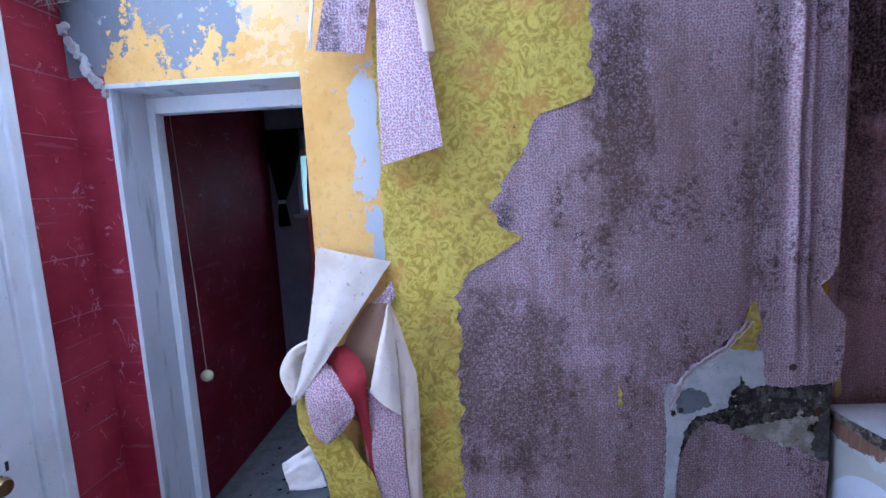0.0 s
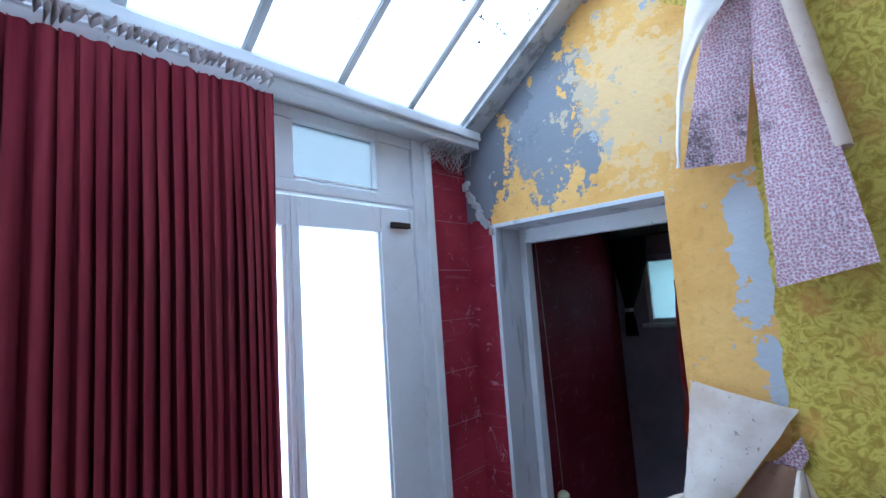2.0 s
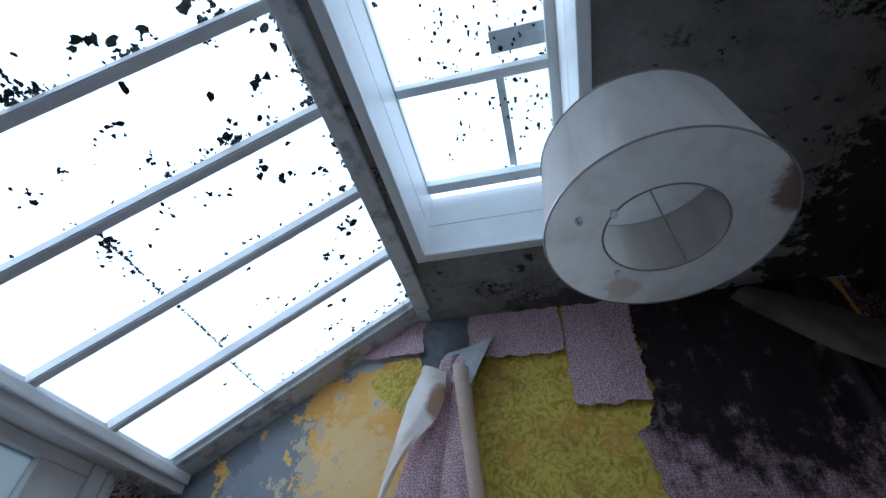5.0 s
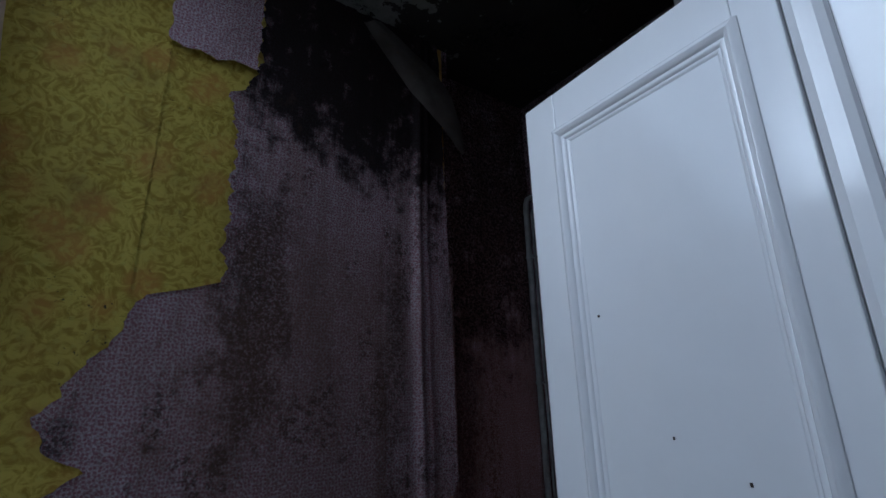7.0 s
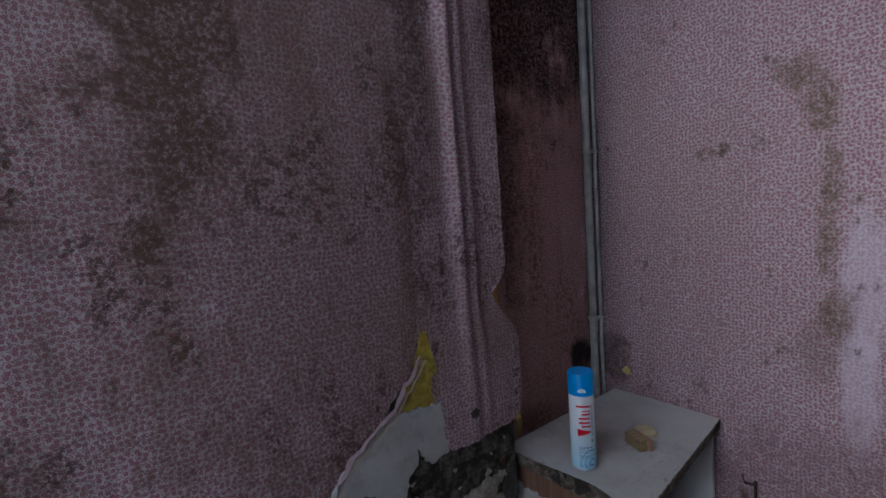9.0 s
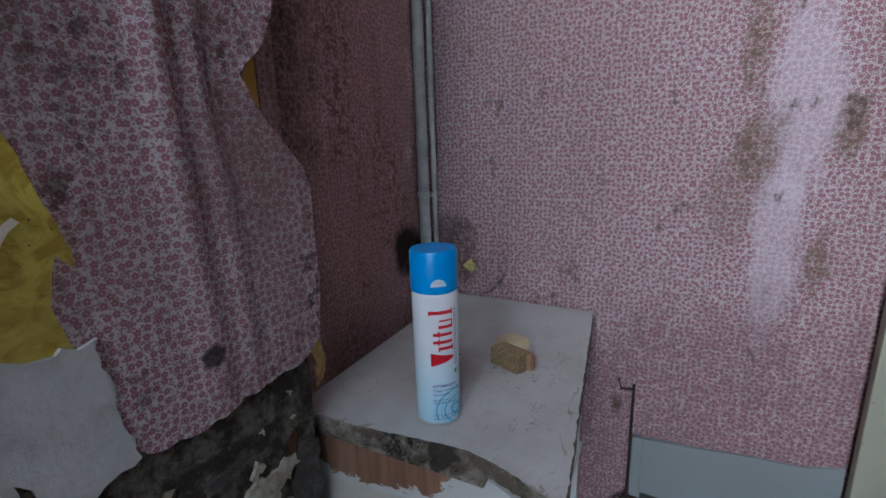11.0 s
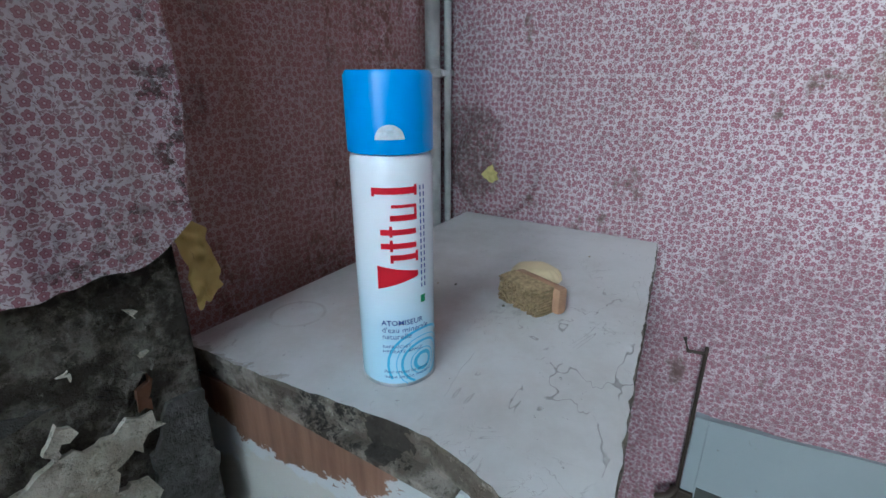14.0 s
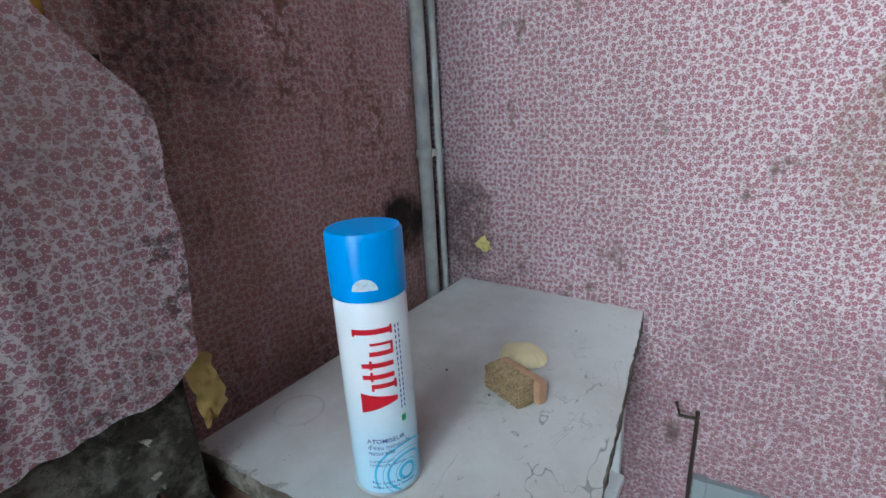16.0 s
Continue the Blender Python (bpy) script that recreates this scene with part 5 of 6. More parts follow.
part("bottom_diffuser", bm, SHADE, shade, "white ring closing the shade below", True)
part("top_diffuser", lathe(bmesh.new(), [(LR - 0.021, LZ + 0.238), (0.02, LZ + 0.236)], LX, LY, 64), SHADE, shade, "white paper disc closing the shade above")
WIRE = plain("shade_wire", (0.30, 0.29, 0.27), 0.4, 0.4, 0.5)
for r, z, w in ((LR + 0.001, LZ, 0.0022), (0.116, LZ, 0.0022), (LR - 0.019, LZ + 0.24, 0.002)):
    part("wire_ring", tube(bmesh.new(), [(LX + r * math.cos(2 * math.pi * k / 64), LY + r * math.sin(2 * math.pi * k / 64), z) for k in range(65)], w, 6, False), WIRE, lamp)
for a in (0.35, 0.35 + 2 * math.pi / 3, 0.35 + 4 * math.pi / 3):
    part("spoke", tube(bmesh.new(), [(LX + 0.2 * math.cos(a), LY + 0.2 * math.sin(a), LZ + 0.20), (LX + 0.02 * math.cos(a), LY + 0.02 * math.sin(a), LZ + 0.205)], 0.0017, 6), WIRE, lamp)
for a in (1.1, 1.1 + math.pi):
    part("hanger_wire", tube(bmesh.new(), [(LX + 0.112 * math.cos(a), LY + 0.112 * math.sin(a), LZ + 0.004), (LX + 0.07 * math.cos(a), LY + 0.07 * math.sin(a), LZ + 0.07), (LX + 0.01 * math.cos(a), LY + 0.01 * math.sin(a), LZ + 0.20)], 0.0016, 6), WIRE, lamp)
part("bulb_holder", lathe(bmesh.new(), [(0.0, LZ + 0.165), (0.017, LZ + 0.168), (0.02, LZ + 0.20), (0.02, LZ + 0.245), (0.008, LZ + 0.26)], LX, LY, 20), HOOKGREY, lamp, "", True)
part("flex", tube(bmesh.new(), [(LX, LY, LZ + 0.25), (LX, LY, 2.862)], 0.003, 8), HOOKGREY, lamp)
for x, y, s in ((1.166, -0.858, 0.011), (1.230, -0.864, 0.012), (1.240, -0.69, 0.010)):
    bm = bmesh.new()
    bmesh.ops.create_icosphere(bm, subdivisions=1, radius=s, matrix=Matrix.Translation((x, y, LZ - 0.004)) @ Matrix.Diagonal((0.75, 1.1, 0.5, 1)))
    part("plaster_flake", bm, WHITE, lamp, "flake of plaster stuck to the shade", True)

# ---- corner cabinet ----
CT = 0.76


def cabinet_front():
    k = Mat("peeling_white_cabinet_paint", 0.5, 0.35)
    edge = k.noise(16, 6, 0.65)
    c = k.mix(k.ramp(k.noise(4, 4), 0.35, 0.7), (0.58, 0.60, 0.60), (0.48, 0.49, 0.47))
    wood = k.mix(k.ramp(k.noise(1, 4, 0.6, k.stretch(60, 60, 4)), 0.3, 0.7), (0.16, 0.082, 0.052), (0.27, 0.155, 0.10))
    buff = k.near(2.1, -0.1, 0.60, 0.02, 0.17, 0.2, 0.7, 1.5)
    c = k.mix(k.ramp(k.math("ADD", buff, k.math("MULTIPLY", k.math("SUBTRACT", edge, 0.5), 1.6)), 0.40, 0.5, 0, 0.45), c, (0.50, 0.45, 0.34))
    m = k.near(2.1, -0.06, 0.715, 0.035, 0.075, 0.2, 0.45, 1.3)
    c = k.mix(k.ramp(k.math("ADD", m, k.math("MULTIPLY", k.math("SUBTRACT", k.noise(24, 7, 0.7, k.stretch(1, 1, 1.6)), 0.5), 2.4)), 0.50, 0.55), c, wood)
    arch = k.near(2.1, -0.16, 0.44, 0.165, 0.172, 0.2, 0.95, 1.0)
    c = k.mix(arch, c, (0.68, 0.71, 0.75))
    k.color(c)
    return k.bump(k.math("ADD", edge, k.noise(90, 4)), 0.35, 0.002).m


def cabinet_top():
    k = Mat("worn_white_cabinet_top", 0.6, 0.3)
    n = k.noise(7, 6, 0.65)
    c = k.mix(k.ramp(n, 0.35, 0.75), (0.56, 0.55, 0.53), (0.43, 0.41, 0.38))
    crack = k.math("MULTIPLY", k.ramp(k.math("ABSOLUTE", k.math("SUBTRACT", k.noise(34, 3, 0.6, None, 0.8), 0.5)), 0.002, 0.010, 1, 0), k.ramp(k.noise(11, 5, 0.7), 0.56, 0.64))
    c = k.mix(k.math("MULTIPLY", crack, 0.35), c, (0.16, 0.14, 0.12))
    c = k.mix(k.ramp(k.noise(140, 4, 0.7), 0.68, 0.72, 0, 0.6), c, (0.10, 0.09, 0.08))
    # long splits along the outer edge, and grime worn into it
    split_at = k.near(2.30, -0.27, 0.76, 0.03, 0.17, 0.55, 1.0, 1.0)
    splits = k.math("MULTIPLY", k.ramp(k.math("ABSOLUTE", k.math("SUBTRACT", k.noise(13, 3, 0.6, k.stretch(0.7, 1.6, 1), 0.6), 0.5)), 0.002, 0.008, 1, 0), k.math("MULTIPLY", split_at, k.ramp(k.noise(17, 4, 0.6), 0.45, 0.52)))
    c = k.mix(k.math("MULTIPLY", splits, 0.5), c, (0.11, 0.095, 0.08))
    rub = k.near(2.06, -0.10, 0.76, 0.02, 0.10, 1.0, 0.15, 1.0)
    c = k.mix(k.ramp(k.math("ADD", rub, k.math("MULTIPLY", k.math("SUBTRACT", k.noise(42, 6, 0.7), 0.5), 2.2)), 0.6, 0.75, 0, 0.7), c, (0.26, 0.23, 0.19))
    c = k.mix(k.math("MULTIPLY", k.ramp(k.noise(23, 5, 0.7), 0.56, 0.68, 0, 0.45), k.near(2.34, -0.19, 0.76, 0.05, 0.16)), c, (0.30, 0.28, 0.26))
    ring = k.math("MULTIPLY", k.near(2.20, 0.009, 0.76, 0.0275, 0.0295), k.math("SUBTRACT", 1.0, k.near(2.20, 0.009, 0.76, 0.0240, 0.0262)))
    c = k.mix(k.math("MULTIPLY", ring, k.ramp(k.noise(40, 4, 0.6), 0.35, 0.55, 0.1, 0.5)), c, (0.36, 0.33, 0.29))
    rust = k.near(2.235, -0.10, 0.76, 0.02, 0.16, 1.3, 0.7, 1.0)
    c = k.mix(k.math("MULTIPLY", rust, k.ramp(k.noise(12, 6, 0.65), 0.42, 0.66, 0, 0.4)), c, (0.42, 0.30, 0.25))
    k.color(c)
    return k.bump(k.math("ADD", n, k.math("MULTIPLY", k.math("ADD", crack, splits), -1.0)), 0.4, 0.003).m


EDGEMAT = plaster("chipped_grimy_edge", (0.30, 0.27, 0.225), (0.13, 0.11, 0.085), 0.9, [((2.122, -0.175, 0.75, 0.0, 0.035, 1, 1, 1), (0.035, 0.03, 0.025), 0.8)], 0.05, 26)
TOPMAT, FRONTMAT = cabinet_top(), cabinet_front()
cabinet = thing("cabinet", (2.36, -0.12, 0), "shabby white corner cabinet with peeling paint and open shelves", "cabinet")
# top: slightly skewed, front edge sagging in a curve at its outer corner
OUT = [(2.633, 0.062), (2.106, 0.056), (2.112, -0.05), (2.124, -0.15), (2.128, -0.205), (2.118, -0.25), (2.10, -0.295), (2.088, -0.328), (2.35, -0.295), (2.615, -0.262), (2.633, -0.258)]
bm = bmesh.new()
n = len(OUT)
fine = []
for i in range(n):
    (ax, ay), (bx, by) = OUT[i], OUT[(i + 1) % n]
    k = max(1, int(math.hypot(bx - ax, by - ay) / 0.008))
    for j in range(k):
        t = j / k
        x, y = ax + (bx - ax) * t, ay + (by - ay) * t
        w = 0.0028 if x < 2.62 and y < 0.05 else 0.0
        fine.append((x + w * noise.noise((x * 90, y * 90, 1)), y + w * noise.noise((x * 90, y * 90, 7))))
hi = [bm.verts.new((x, y, CT)) for x, y in fine]
mid = [bm.verts.new((x - 0.0015, y - 0.0015 if y < -0.2 else y, CT - 0.003)) for x, y in fine]
lo = [bm.verts.new((x + 0.003 * noise.noise((x * 70, y * 70, 3)), y + 0.002 * noise.noise((x * 70, y * 70, 5)), CT - 0.024)) for x, y in fine]
top_face = bm.faces.new(hi)
bm.faces.new(lo[::-1])
sides = []
for a, b in ((hi, mid), (mid, lo)):
    for i in range(len(a)):
        j = (i + 1) % len(a)
        sides.append(bm.faces.new((a[i], a[j], b[j], b[i])))
for f in sides:
    f.material_index = 1
part("top", bm, [TOPMAT, EDGEMAT], cabinet, "chipped white painted top")
part("under_slat", boxed(2.112, 2.130, -0.23, 0.052, CT - 0.031, CT - 0.0245, bevel=0.001), EDGEMAT, cabinet)
bm = bmesh.new()
# front panel with a curved lower lip towards the open side
prism(bm, [(0.052, 0.0), (-0.275, 0.0), (-0.285, CT - 0.075), (-0.262, CT - 0.045), (-0.235, CT - 0.0315), (0.052, CT - 0.0315)], "x", 2.108, 2.124)
for v in bm.verts:
    v.co.x += 0.062 * (0.052 - v.co.y)
part("front_panel", bm, FRONTMAT, cabinet, "peeling white panel over brown wood")
part("back_panel", boxed(2.612, 2.628, -0.245, 0.055, 0, CT - 0.025), WHITE, cabinet)
part("side_panel", boxed(2.134, 2.612, 0.04, 0.055, 0, CT - 0.025), WHITE, cabinet)
for z in (0.08, 0.45):
    part("shelf", boxed(2.134, 2.612, -0.255, 0.04, z, z + 0.016, bevel=0.002), WHITE, cabinet)
part("corner_strip", boxed(2.106, 2.118, -0.288, -0.262, 0, CT - 0.075, bevel=0.002), WHITE, cabinet)

# ---- spray can ----
CX, CY = 2.182, -0.137
CR, CH = 0.0293, 0.231
can = thing("spray_can", (CX, CY, CT), "white and blue mineral water spray can on the cabinet", "spray can")
BLUE = plain("blue_plastic_cap", (0.004, 0.29, 0.76), 0.32, 0.45, 0, 0.05, 10)
k = Mat("white_printed_tin", 0.22, 0.5)
k.color(k.mix(k.near(CX, CY, CT, 0.01, 0.13, 0.0, 0.0, 1.0), (0.78, 0.82, 0.85), (0.50, 0.76, 0.90)))
CANWHITE = k.m
RIM = plain("tin_rim", (0.6, 0.62, 0.65), 0.3, 0.5, 0.9)
split = CT + CH * 0.782
part("body", lathe(bmesh.new(), [(0.0, CT + 0.004), (CR - 0.006, CT + 0.004), (CR - 0.0035, CT), (CR - 0.0008, CT + 0.002), (CR, CT + 0.006), (CR, split - 0.008), (CR - 0.001, split - 0.004), (CR - 0.003, split - 0.001), (0, split)], CX, CY, 64), CANWHITE, can, "", True)
part("bottom_rim", lathe(bmesh.new(), [(CR - 0.001, CT + 0.0008), (CR + 0.0005, CT + 0.0018), (CR + 0.0004, CT + 0.0036), (CR, CT + 0.0044)], CX, CY, 64), RIM, can, "", True)
cap = part("cap", lathe(bmesh.new(), [(CR - 0.002, split - 0.002), (CR + 0.0006, split - 0.001), (CR + 0.0006, CT + CH - 0.003), (CR - 0.0012, CT + CH), (0, CT + CH)], CX, CY, 64), BLUE, can, "bright blue plastic cap", True)
FACE = math.radians(-145)  # the way the label faces


def on_can(verts, lift=0.0006, r=CR):
    """Bends flat artwork (x across in metres, z up) round the can."""
    out = []
    for x, z in verts:
        a = FACE + x / r
        out.append((CX + (r + lift) * math.cos(a), CY + (r + lift) * math.sin(a), CT + z))
    return out


def art(name, polys, material, label="", lift=0.0006, parent=None, r=CR):
    bm = bmesh.new()
    for p in polys:
        # outline points close together, so that the shape bends with the can
        x0, x1 = min(q[0] for q in p), max(q[0] for q in p)
        cuts = [x0 + (x1 - x0) * i / max(1, round((x1 - x0) / 0.002)) for i in range(max(1, round((x1 - x0) / 0.002)) + 1)]
        if len(p) == 4 and p[0][1] == p[1][1] and p[2][1] == p[3][1]:
            z0, z1 = p[0][1], p[2][1]
            lo, up = [bm.verts.new(v) for v in on_can([(x, z0) for x in cuts], lift, r)], [bm.verts.new(v) for v in on_can([(x, z1) for x in cuts], lift, r)]
            for i in range(len(cuts) - 1):
                bm.faces.new((lo[i], lo[i + 1], up[i + 1], up[i]))
        else:
            bm.faces.new([bm.verts.new(v) for v in on_can(p, lift, r)])
    return part(name, bm, material, parent or can, label)


def rect(x0, x1, z0, z1):
    return [(x0, z0), (x1, z0), (x1, z1), (x0, z1)]


INKRED = plain("red_ink", (0.62, 0.012, 0.03), 0.3, 0.4, 0, 0.05)
INKBLUE = plain("blue_ink", (0.02, 0.06, 0.28), 0.35, 0.4, 0, 0.05)
INKCYAN = plain("cyan_ink", (0.10, 0.52, 0.78), 0.3, 0.4, 0, 0.1)
INKGREEN = plain("green_ink", (0.03, 0.30, 0.12), 0.35, 0.4, 0, 0.05)
# the maker's mark: a red wedge and red bars of the size of its letters, one above the other
mark = []
for i in range(15):
    a, b = i / 15, (i + 1) / 15
    mark.append([(-0.0105 + 0.0295 * a, 0.0845 + 0.0085 * a), (-0.0105 + 0.0295 * b, 0.0845 + 0.0085 * b), (-0.0105 + 0.0295 * b, 0.1025 - 0.0055 * b), (-0.0105 + 0.0295 * a, 0.1025 - 0.0055 * a)])
for z0, z1, a, b in ((0.1065, 0.1105, -0.0005, 0.0185), (0.1150, 0.1190, -0.0070, 0.0180), (0.1250, 0.1290, -0.0070, 0.0180), (0.1350, 0.1390, 0.0000, 0.0180), (0.1440, 0.1462, 0.0010, 0.0170), (0.1535, 0.1580, -0.0115, 0.0190)):
    mark.append(rect(a, b, z0, z1))
art("brand_mark", mark, INKRED, "plain red wedge and bars of the brand mark")
for x, z0, z1 in ((-0.0008, 0.1045, 0.1105), (0.0172, 0.1045, 0.1125), (-0.0008, 0.1130, 0.1215), (-0.0008, 0.1235, 0.1315), (0.0168, 0.1350, 0.1462), (-0.0120, 0.1520, 0.1580), (0.0172, 0.1520, 0.1595)):
    art("brand_serif", [rect(x, x + 0.0020, z0, z1)], INKRED)


def words(name, text, x, z, size, material, upright=False, shear=0.0, bold=0.0):
    """Built-in lettering bent round the can; x: its left end, z: its base line."""
    cu = bpy.data.curves.new(name, "FONT")
    cu.body, cu.size, cu.resolution_u, cu.shear, cu.offset = text, size, 2, shear, bold
    ob = bpy.data.objects.new(name, cu)
    scene.collection.objects.link(ob)
    bpy.context.view_layer.update()
    me = bpy.data.meshes.new_from_object(ob.evaluated_get(bpy.context.evaluated_depsgraph_get()))
    bpy.data.objects.remove(ob)
    bm = bmesh.new()
    bm.from_mesh(me)
    for v in bm.verts:
        p, q = (-v.co.y, v.co.x) if upright else (v.co.x, v.co.y)
        v.co = on_can([(x + p, z + q)], 0.0009)[0]
    return part(name, bm, material, can)


words("lettering", "ATOMISEUR", -0.0095, 0.0555, 0.0058, INKBLUE, bold=0.00006)
words("lettering", "d'eau minérale", -0.0095, 0.0495, 0.0062, INKBLUE)
words("lettering", "naturelle", -0.0095, 0.0440, 0.0062, INKBLUE)
words("lettering", "RAFRAÎCHIT", -0.0095, 0.0362, 0.0038, INKBLUE)
words("lettering", "HYDRATE, APAISE", -0.0095, 0.0322, 0.0038, INKBLUE)
words("lettering", "Pour toutes les peaux", -0.0095, 0.0145, 0.0040, INKBLUE, shear=0.2)
words("lettering", "même les plus sensibles", -0.0095, 0.0100, 0.0040, INKBLUE, shear=0.2)
art("small_print", [rect(0.0215, 0.0226, 0.0830 + 0.0048 * i, 0.0862 + 0.0048 * i) for i in range(16)] + [rect(0.0246, 0.0257, 0.0830 + 0.0048 * i, 0.0862 + 0.0048 * i) for i in range(16)], INKBLUE, "two upright rows of small blue print")
art("green_square", [rect(0.0208, 0.0250, 0.0705, 0.0765)], INKGREEN)
rings = []
for r0, r1 in ((0.0270, 0.0290), (0.0215, 0.0222), (0.0165, 0.0185), (0.0105, 0.0112), (0.0055, 0.0085)):
    for k in range(28):
        a, b = math.pi * 2 * k / 28, math.pi * 2 * (k + 1) / 28
        q = [(0.022 + r * math.cos(t), 0.021 + r * math.sin(t)) for r, t in ((r0, a), (r1, a), (r1, b), (r0, b))]
        if min(p[1] for p in q) > 0.003:
            rings.append(q)
art("ring_pattern", rings, INKCYAN, "pale cyan ring pattern", 0.0004)
fan = [[(0.0, 0.1890)] + [(0.0095 * math.cos(t), 0.1890 + 0.0095 * math.sin(t)) for t in (math.pi * k / 12, math.pi * (k + 1) / 12)] for k in range(12)]
art("sticker", [[(x + 0.002, z) for x, z in p] for p in fan], plain("white_sticker", (0.62, 0.70, 0.76), 0.5, 0.3, 0, 0.25, 300), "small fan-shaped white sticker", 0.0012, cap)

# ---- brush and soap ----
brush = thing("nail_brush", (2.346, -0.183, CT), "wooden nail brush with worn tan bristles", "brush")
WOODB = plain("brush_wood", (0.40, 0.235, 0.14), 0.6, 0.3, 0, 0.35, 60)
BRIST = plain("tan_bristle", (0.34, 0.25, 0.14), 0.9, 0.1, 0, 0.5, 200)
BM = Matrix.Translation((2.346, -0.183, CT)) @ Matrix.Rotation(radians(-112), 4, "Z")
bm = boxed(-0.031, 0.036, 0.003, 0.016, 0.001, 0.030, bevel=0.005)
bm.transform(BM)
part("handle", bm, WOODB, brush, "worn reddish wooden back", True)
bm = bmesh.new()
rnd = random.Random(12)
for i in range(26):
    for j in range(9):
        x, z = -0.029 + 0.055 * i / 25, 0.003 + 0.025 * j / 8
        tube(bm, [(x, 0.005, z), (x + rnd.uniform(-0.0008, 0.0008), -0.008, z), (x + rnd.uniform(-0.0014, 0.0014), -0.018 + rnd.uniform(-0.0012, 0.001), max(0.001, z + rnd.uniform(-0.001, 0.0008)))], [0.0018, 0.0018, 0.0014], 5)
bm.transform(BM)
tagged(part("bristles", bm, BRIST, brush, "dense tan bristles"), "", "", "", "stuff")
soap = thing("soap", (2.42, -0.159, CT), "worn cream oval ribbed soap bar behind the brush", "soap")


def soap_shape(u, v):
    """A scallop-shaped bar, ribbed from one side."""
    a, t = 2 * math.pi * u, math.pi / 2 * v
    r = math.cos(t) ** 0.6 if v < 1 else 0.0
    rib = 1 + 0.022 * math.cos(18 * a) * r
    x, y = 0.026 * r * rib * math.cos(a), 0.031 * r * rib * math.sin(a)
    fan = 0.0007 * math.cos(12 * math.atan2(y, x + 0.035)) * math.sin(math.pi * min(1.0, v * 1.2))
    return (2.420 + x, -0.159 + y, CT + 0.001 + 0.015 * math.sin(t) + fan)


part("bar", grid(bmesh.new(), 108, 12, soap_shape), plain("cream_soap", (0.66, 0.55, 0.32), 0.45, 0.4, 0, 0.12, 40), soap, "", True)
# crumbs on the top
for i in range(5):
    rr = random.Random(60 + i)
    x, y, s = rr.uniform(2.15, 2.55), rr.uniform(-0.24, 0.03), rr.uniform(0.0011, 0.002)
    crumb = thing("crumb", (x, y, CT), "small dark plaster crumb on the cabinet top", "crumb", "crumbs on the cabinet")
    bm = bmesh.new()
    bmesh.ops.create_icosphere(bm, subdivisions=1, radius=s, matrix=Matrix.Translation((x, y, CT + 0.5 * s)) @ Matrix.Diagonal((1.3, 0.9, 0.6, 1)))
    part("grain", bm, RUBBLE if i % 2 else CREAM_PLASTER, crumb)

# ---- pipes in the alcove corner ----
pipe = thing("wall_pipe", (2.602, 0.104, 0.76), "white painted water pipe with clips in the corner", "pipe")
part("main_pipe", tube(bmesh.new(), [(2.604, 0.1145, 0.0), (2.604, 0.1145, 2.30), (2.606, 0.1135, 2.335), (2.614, 0.111, 2.36), (2.64, 0.109, 2.375)], 0.0125, 14), PIPE, pipe, "", True)
part("thin_pipe", tube(bmesh.new(), [(2.622, 0.097, 0.0), (2.622, 0.097, 2.28), (2.63, 0.096, 2.305), (2.642, 0.095, 2.31)], 0.006, 10), PIPE, pipe, "", True)
for z in (0.995, 1.538, 2.08):
    part("clip", lathe(bmesh.new(), [(0.0128, z - 0.007), (0.0158, z - 0.006), (0.0158, z + 0.006), (0.0128, z + 0.007)], 2.604, 0.1145, 20), PIPE, pipe, "pipe clip", True)
    part("clip_tab", boxed(2.604, 2.637, 0.094, 0.104, z - 0.005, z + 0.005, bevel=0.002), PIPE, pipe)
rose = thing("pipe_rose", (2.634, 0.02, 0.85), "round paper-covered bump on the wall beside the pipe", "wall plate")
bm = lathe(bmesh.new(), [(0.0, 0.011), (0.03, 0.011), (0.05, 0.010), (0.058, 0.012), (0.066, 0.013), (0.074, 0.009), (0.080, 0.002), (0.082, -0.002)], 0, 0, 40)
bm.transform(Matrix.Translation((2.637, 0.012, 0.84)) @ Matrix.Rotation(radians(-90), 4, "Y"))
part("bump", bm, EAST_PAPER, rose, "", True)
rnd = random.Random(15)
bm = bmesh.new()
ring = [(0.016 * rnd.uniform(0.5, 1.1) * math.cos(q), 0.015 * rnd.uniform(0.5, 1.2) * math.sin(q)) for q in (0.44 * i for i in range(14))]
prism(bm, [(0.013 + y, 0.833 + z) for y, z in ring], "x", 2.6235, 2.629)
part("yellow_tear", bm, PALEYELLOW, rose, "torn pale yellow spot")

# ---- hatch in the east wall ----
hatch = thing("wall_hatch", (2.63, -0.52, 0.2), "low white hatch door partly papered over, with an iron latch bar", "hatch")
HATCHWHITE = white_paint("pale_hatch_paint", (0.23, 0.26, 0.27), (0.18, 0.20, 0.205), 0.45, 0.7)
bm = bmesh.new()
prism(bm, [(-0.362, 0.06), (-0.697, 0.06), (-0.697, 0.537), (-0.64, 0.520), (-0.55, 0.515), (-0.45, 0.503), (-0.362, 0.497)], "x", 2.626, 2.637)
part("door_board", bm, HATCHWHITE, hatch)
part("stile_strip", boxed(2.622, 2.637, -0.372, -0.352, 0.06, 0.50, bevel=0.002), HATCHWHITE, hatch)
part("shadow_gap", boxed(2.6245, 2.627, -0.697, -0.374, 0.340, 0.368), plain("dark_gap", (0.05, 0.055, 0.05), 0.9), hatch)
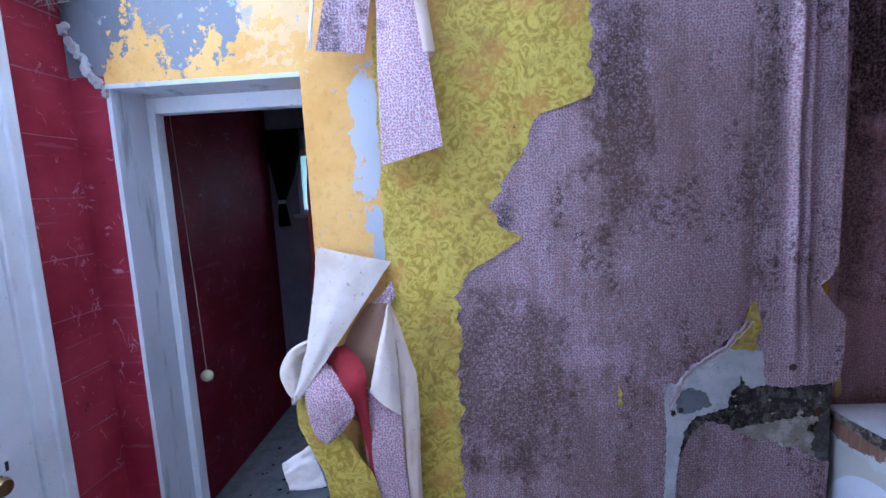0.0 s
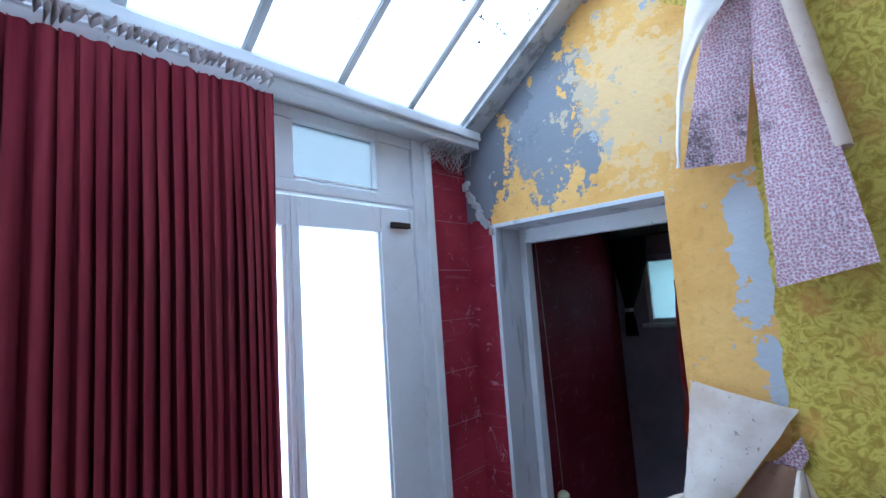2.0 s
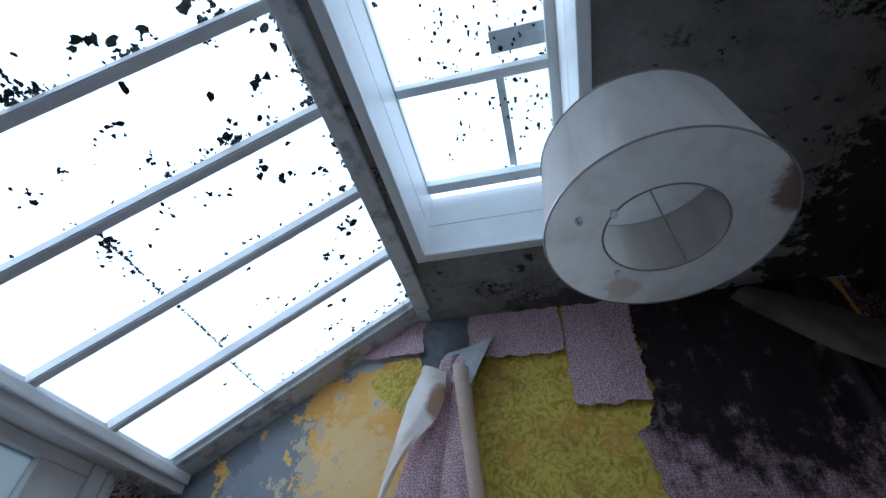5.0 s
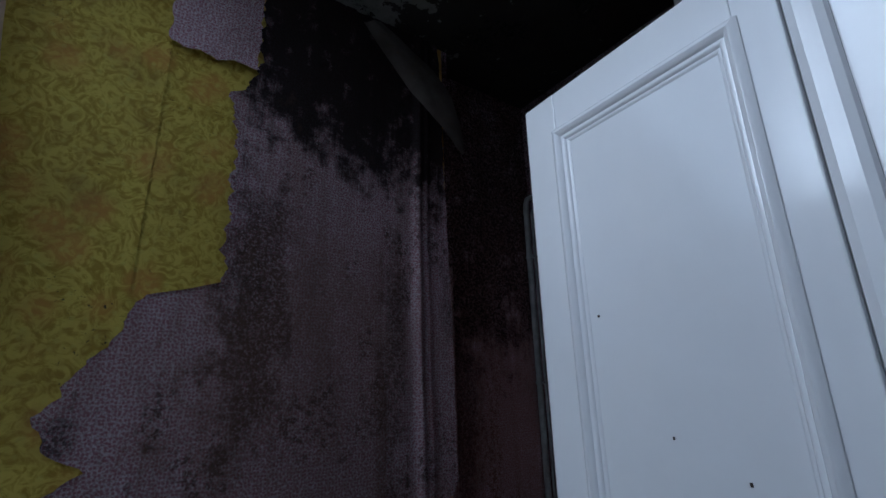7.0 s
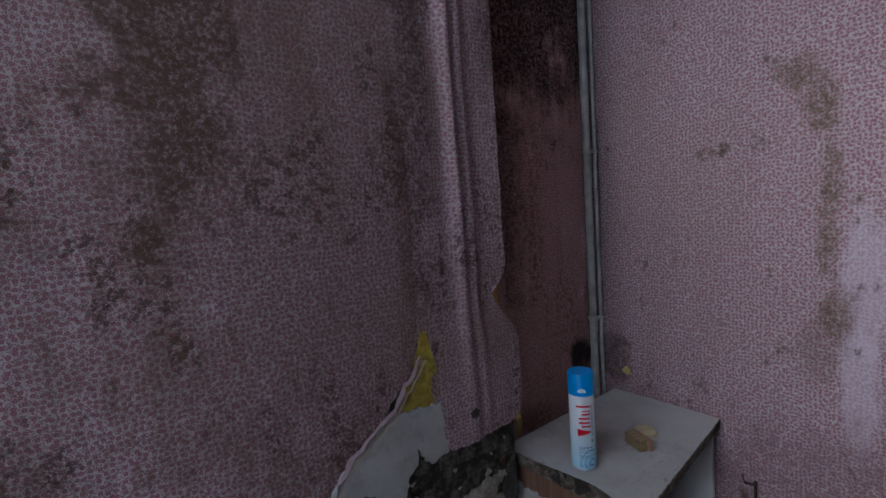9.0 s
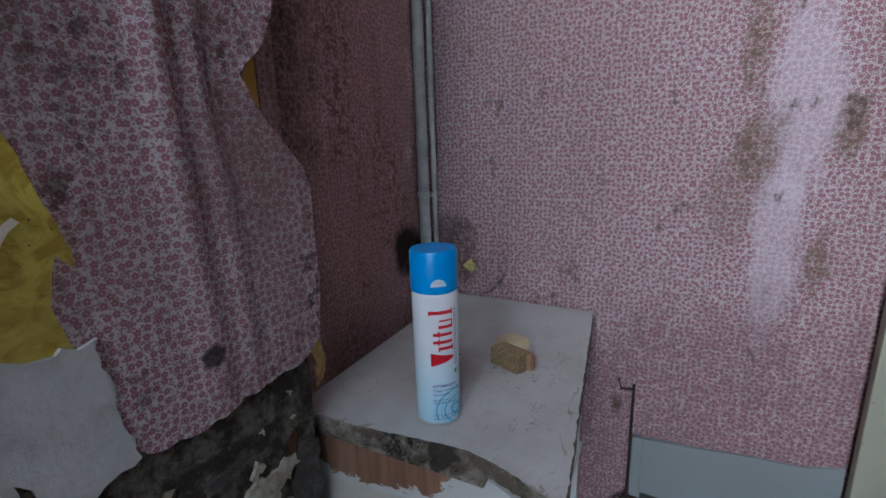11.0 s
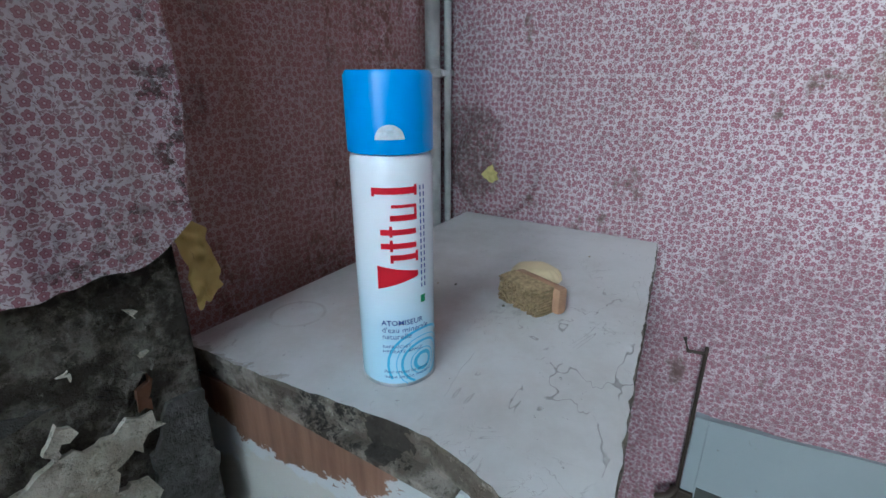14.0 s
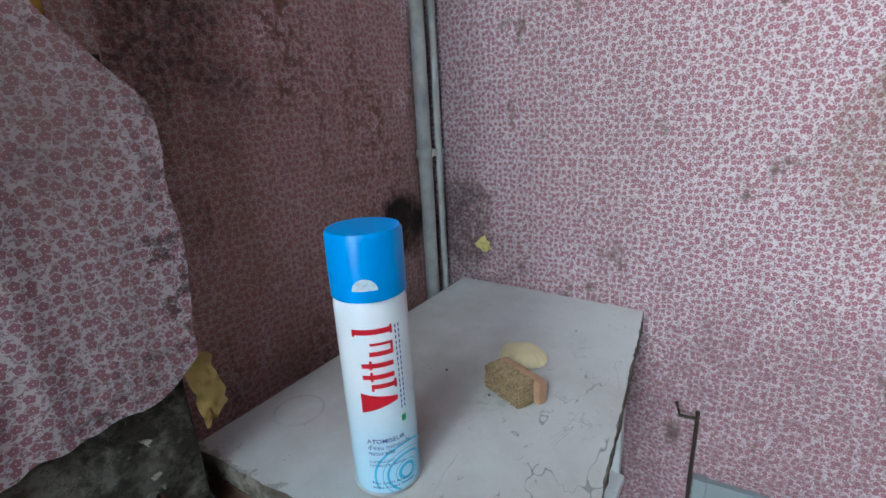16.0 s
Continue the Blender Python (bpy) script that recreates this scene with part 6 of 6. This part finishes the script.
part("papered_panel", grid(bmesh.new(), 24, 8, lambda u, v: (2.634 - 0.006 * math.sin(math.pi * v) - 0.002 * noise.noise((u * 6, v * 3, 0)), -0.345 - 0.35 * u, 0.625 - 0.02 * u - v * (0.122 - 0.02 * u) + 0.004 * noise.noise((u * 9, v, 3)))), EAST_PAPER, hatch, "pink paper pasted over the hatch", True)
part("latch_bar", boxed(2.614, 2.622, -0.351, -0.3455, 0.33, 0.622, bevel=0.0015), IRON, hatch, "thin iron latch bar")
part("latch_hook", tube(bmesh.new(), [(2.618, -0.348, 0.622), (2.610, -0.348, 0.616), (2.612, -0.325, 0.612), (2.618, -0.318, 0.630)], 0.003, 8), IRON, hatch)
part("latch_handle", tube(bmesh.new(), [(2.615, -0.347, 0.36), (2.600, -0.338, 0.352), (2.597, -0.325, 0.345), (2.605, -0.326, 0.325), (2.615, -0.345, 0.32)], [0.006, 0.007, 0.007, 0.006, 0.005], 10), IRON, hatch, "", True)
part("latch_plate", boxed(2.616, 2.624, -0.372, -0.338, 0.322, 0.358, bevel=0.003), IRON, hatch)

# ---- next room: window, curtain, pull cord ----
window = thing("window_1", (-0.02, 1.72, 1.41), "small white window with frosted glass in the next room", "window", "", "structure")
for b in ((-0.245, -0.215, 1.705, 1.745, 1.41, 1.85), (0.17, 0.20, 1.705, 1.745, 1.41, 1.85), (-0.215, 0.17, 1.705, 1.745, 1.41, 1.44), (-0.215, 0.17, 1.705, 1.745, 1.81, 1.85)):
    part("window_frame", boxed(*b, bevel=0.004), WHITE, window)
part("window_sill", boxed(-0.27, 0.22, 1.64, 1.71, 1.385, 1.41, bevel=0.005), WHITE, window)
pane = part("pane", boxed(-0.215, 0.17, 1.722, 1.727, 1.44, 1.81), RIPPLED, window)
pane.visible_shadow = False
tie = thing("dark_curtain", (-0.3, 1.66, 1.4), "short dark curtain gathered and tied beside the small window", "curtain")


def gathered(u, v):
    w = along([(0, 0.24), (0.25, 0.23), (0.5, 0.15), (0.74, 0.045), (0.86, 0.075), (1, 0.085)], v)
    c = along([(0, -0.31), (0.5, -0.325), (0.74, -0.352), (1, -0.348)], v)
    return (c + w * (u - 0.5), 1.665 + 0.014 * math.sin(u * 44) * (0.4 + w * 3), 1.99 - 0.66 * v)


part("cloth", grid(bmesh.new(), 60, 24, gathered), DARKCLOTH, tie, "", True)
part("tieback", lathe(bmesh.new(), [(0.024, 1.488), (0.028, 1.495), (0.028, 1.507), (0.024, 1.514)], -0.352, 1.665, 16), WHITE, tie, "pale cloth tie", True)
part("rod", tube(bmesh.new(), [(-0.43, 1.67, 1.985), (0.25, 1.67, 1.985)], 0.006, 8), IRON, tie)
cord = thing("pull_cord", (-0.17, 0.34, 0.8), "cream ball pull on a thin light cord", "pull cord")
part("string", tube(bmesh.new(), [(-0.235, 0.345, 1.914), (-0.22, 0.34, 1.5), (-0.205, 0.335, 1.1), (-0.197, 0.33, 0.825)], 0.0011, 6), CORD, cord)
bm = bmesh.new()
bmesh.ops.create_uvsphere(bm, u_segments=20, v_segments=12, radius=0.026, matrix=Matrix.Translation((-0.197, 0.33, 0.80)) @ Matrix.Diagonal((1, 1, 0.95, 1)))
part("ball", bm, CORD, cord, "", True)

# ---- coat rack on the south wall ----
rack = thing("coat_rack", (0.2, -1.59, 1.65), "wall coat rack with pale grey rounded hooks", "coat rack")
part("rail_board", boxed(-0.15, 0.49, -1.6, -1.586, 1.63, 1.71, bevel=0.004), WHITE, rack)
for x in (-0.06, 0.10, 0.27, 0.44):
    part("hook", tube(bmesh.new(), [(x + 0.012, -1.588, 1.690), (x + 0.012, -1.578, 1.697), (x + 0.012, -1.562, 1.712), (x + 0.012, -1.546, 1.732), (x + 0.012, -1.534, 1.752), (x + 0.012, -1.529, 1.764), (x + 0.012, -1.526, 1.774), (x + 0.012, -1.525, 1.781), (x + 0.012, -1.525, 1.784)], [0.0020, 0.0020, 0.0020, 0.0020, 0.0022, 0.0032, 0.0040, 0.0034, 0.0012], 14), HOOKGREY, rack, "", True)

# ---- loose white rod leaning on the wall ----
rod = thing("white_rod", (1.93, -0.25, 0), "thin white plastic rod leaning on the wall", "rod")
part("stick", tube(bmesh.new(), [(1.90, -0.22, 0.0), (1.955, -0.035, 0.40)], 0.010, 12), WHITE, rod, "", True)

# ---- flakes of paint on the next room's floor ----
bm = bmesh.new()
rnd = random.Random(9)
for i in range(90):
    x, y, s = rnd.uniform(-0.3, 0.35), rnd.uniform(0.32, 1.65), rnd.uniform(0.004, 0.014)
    bm.faces.new([bm.verts.new((x + s * math.cos(a) * rnd.uniform(0.5, 1.2), y + s * math.sin(a) * rnd.uniform(0.5, 1.2), 0.001)) for a in (0, 1.2, 2.5, 3.7, 5.0)])
tagged(part("floor_debris", bm, MOSS, None, "dark flakes of debris on the lino floor"), "", "debris", "", "stuff")
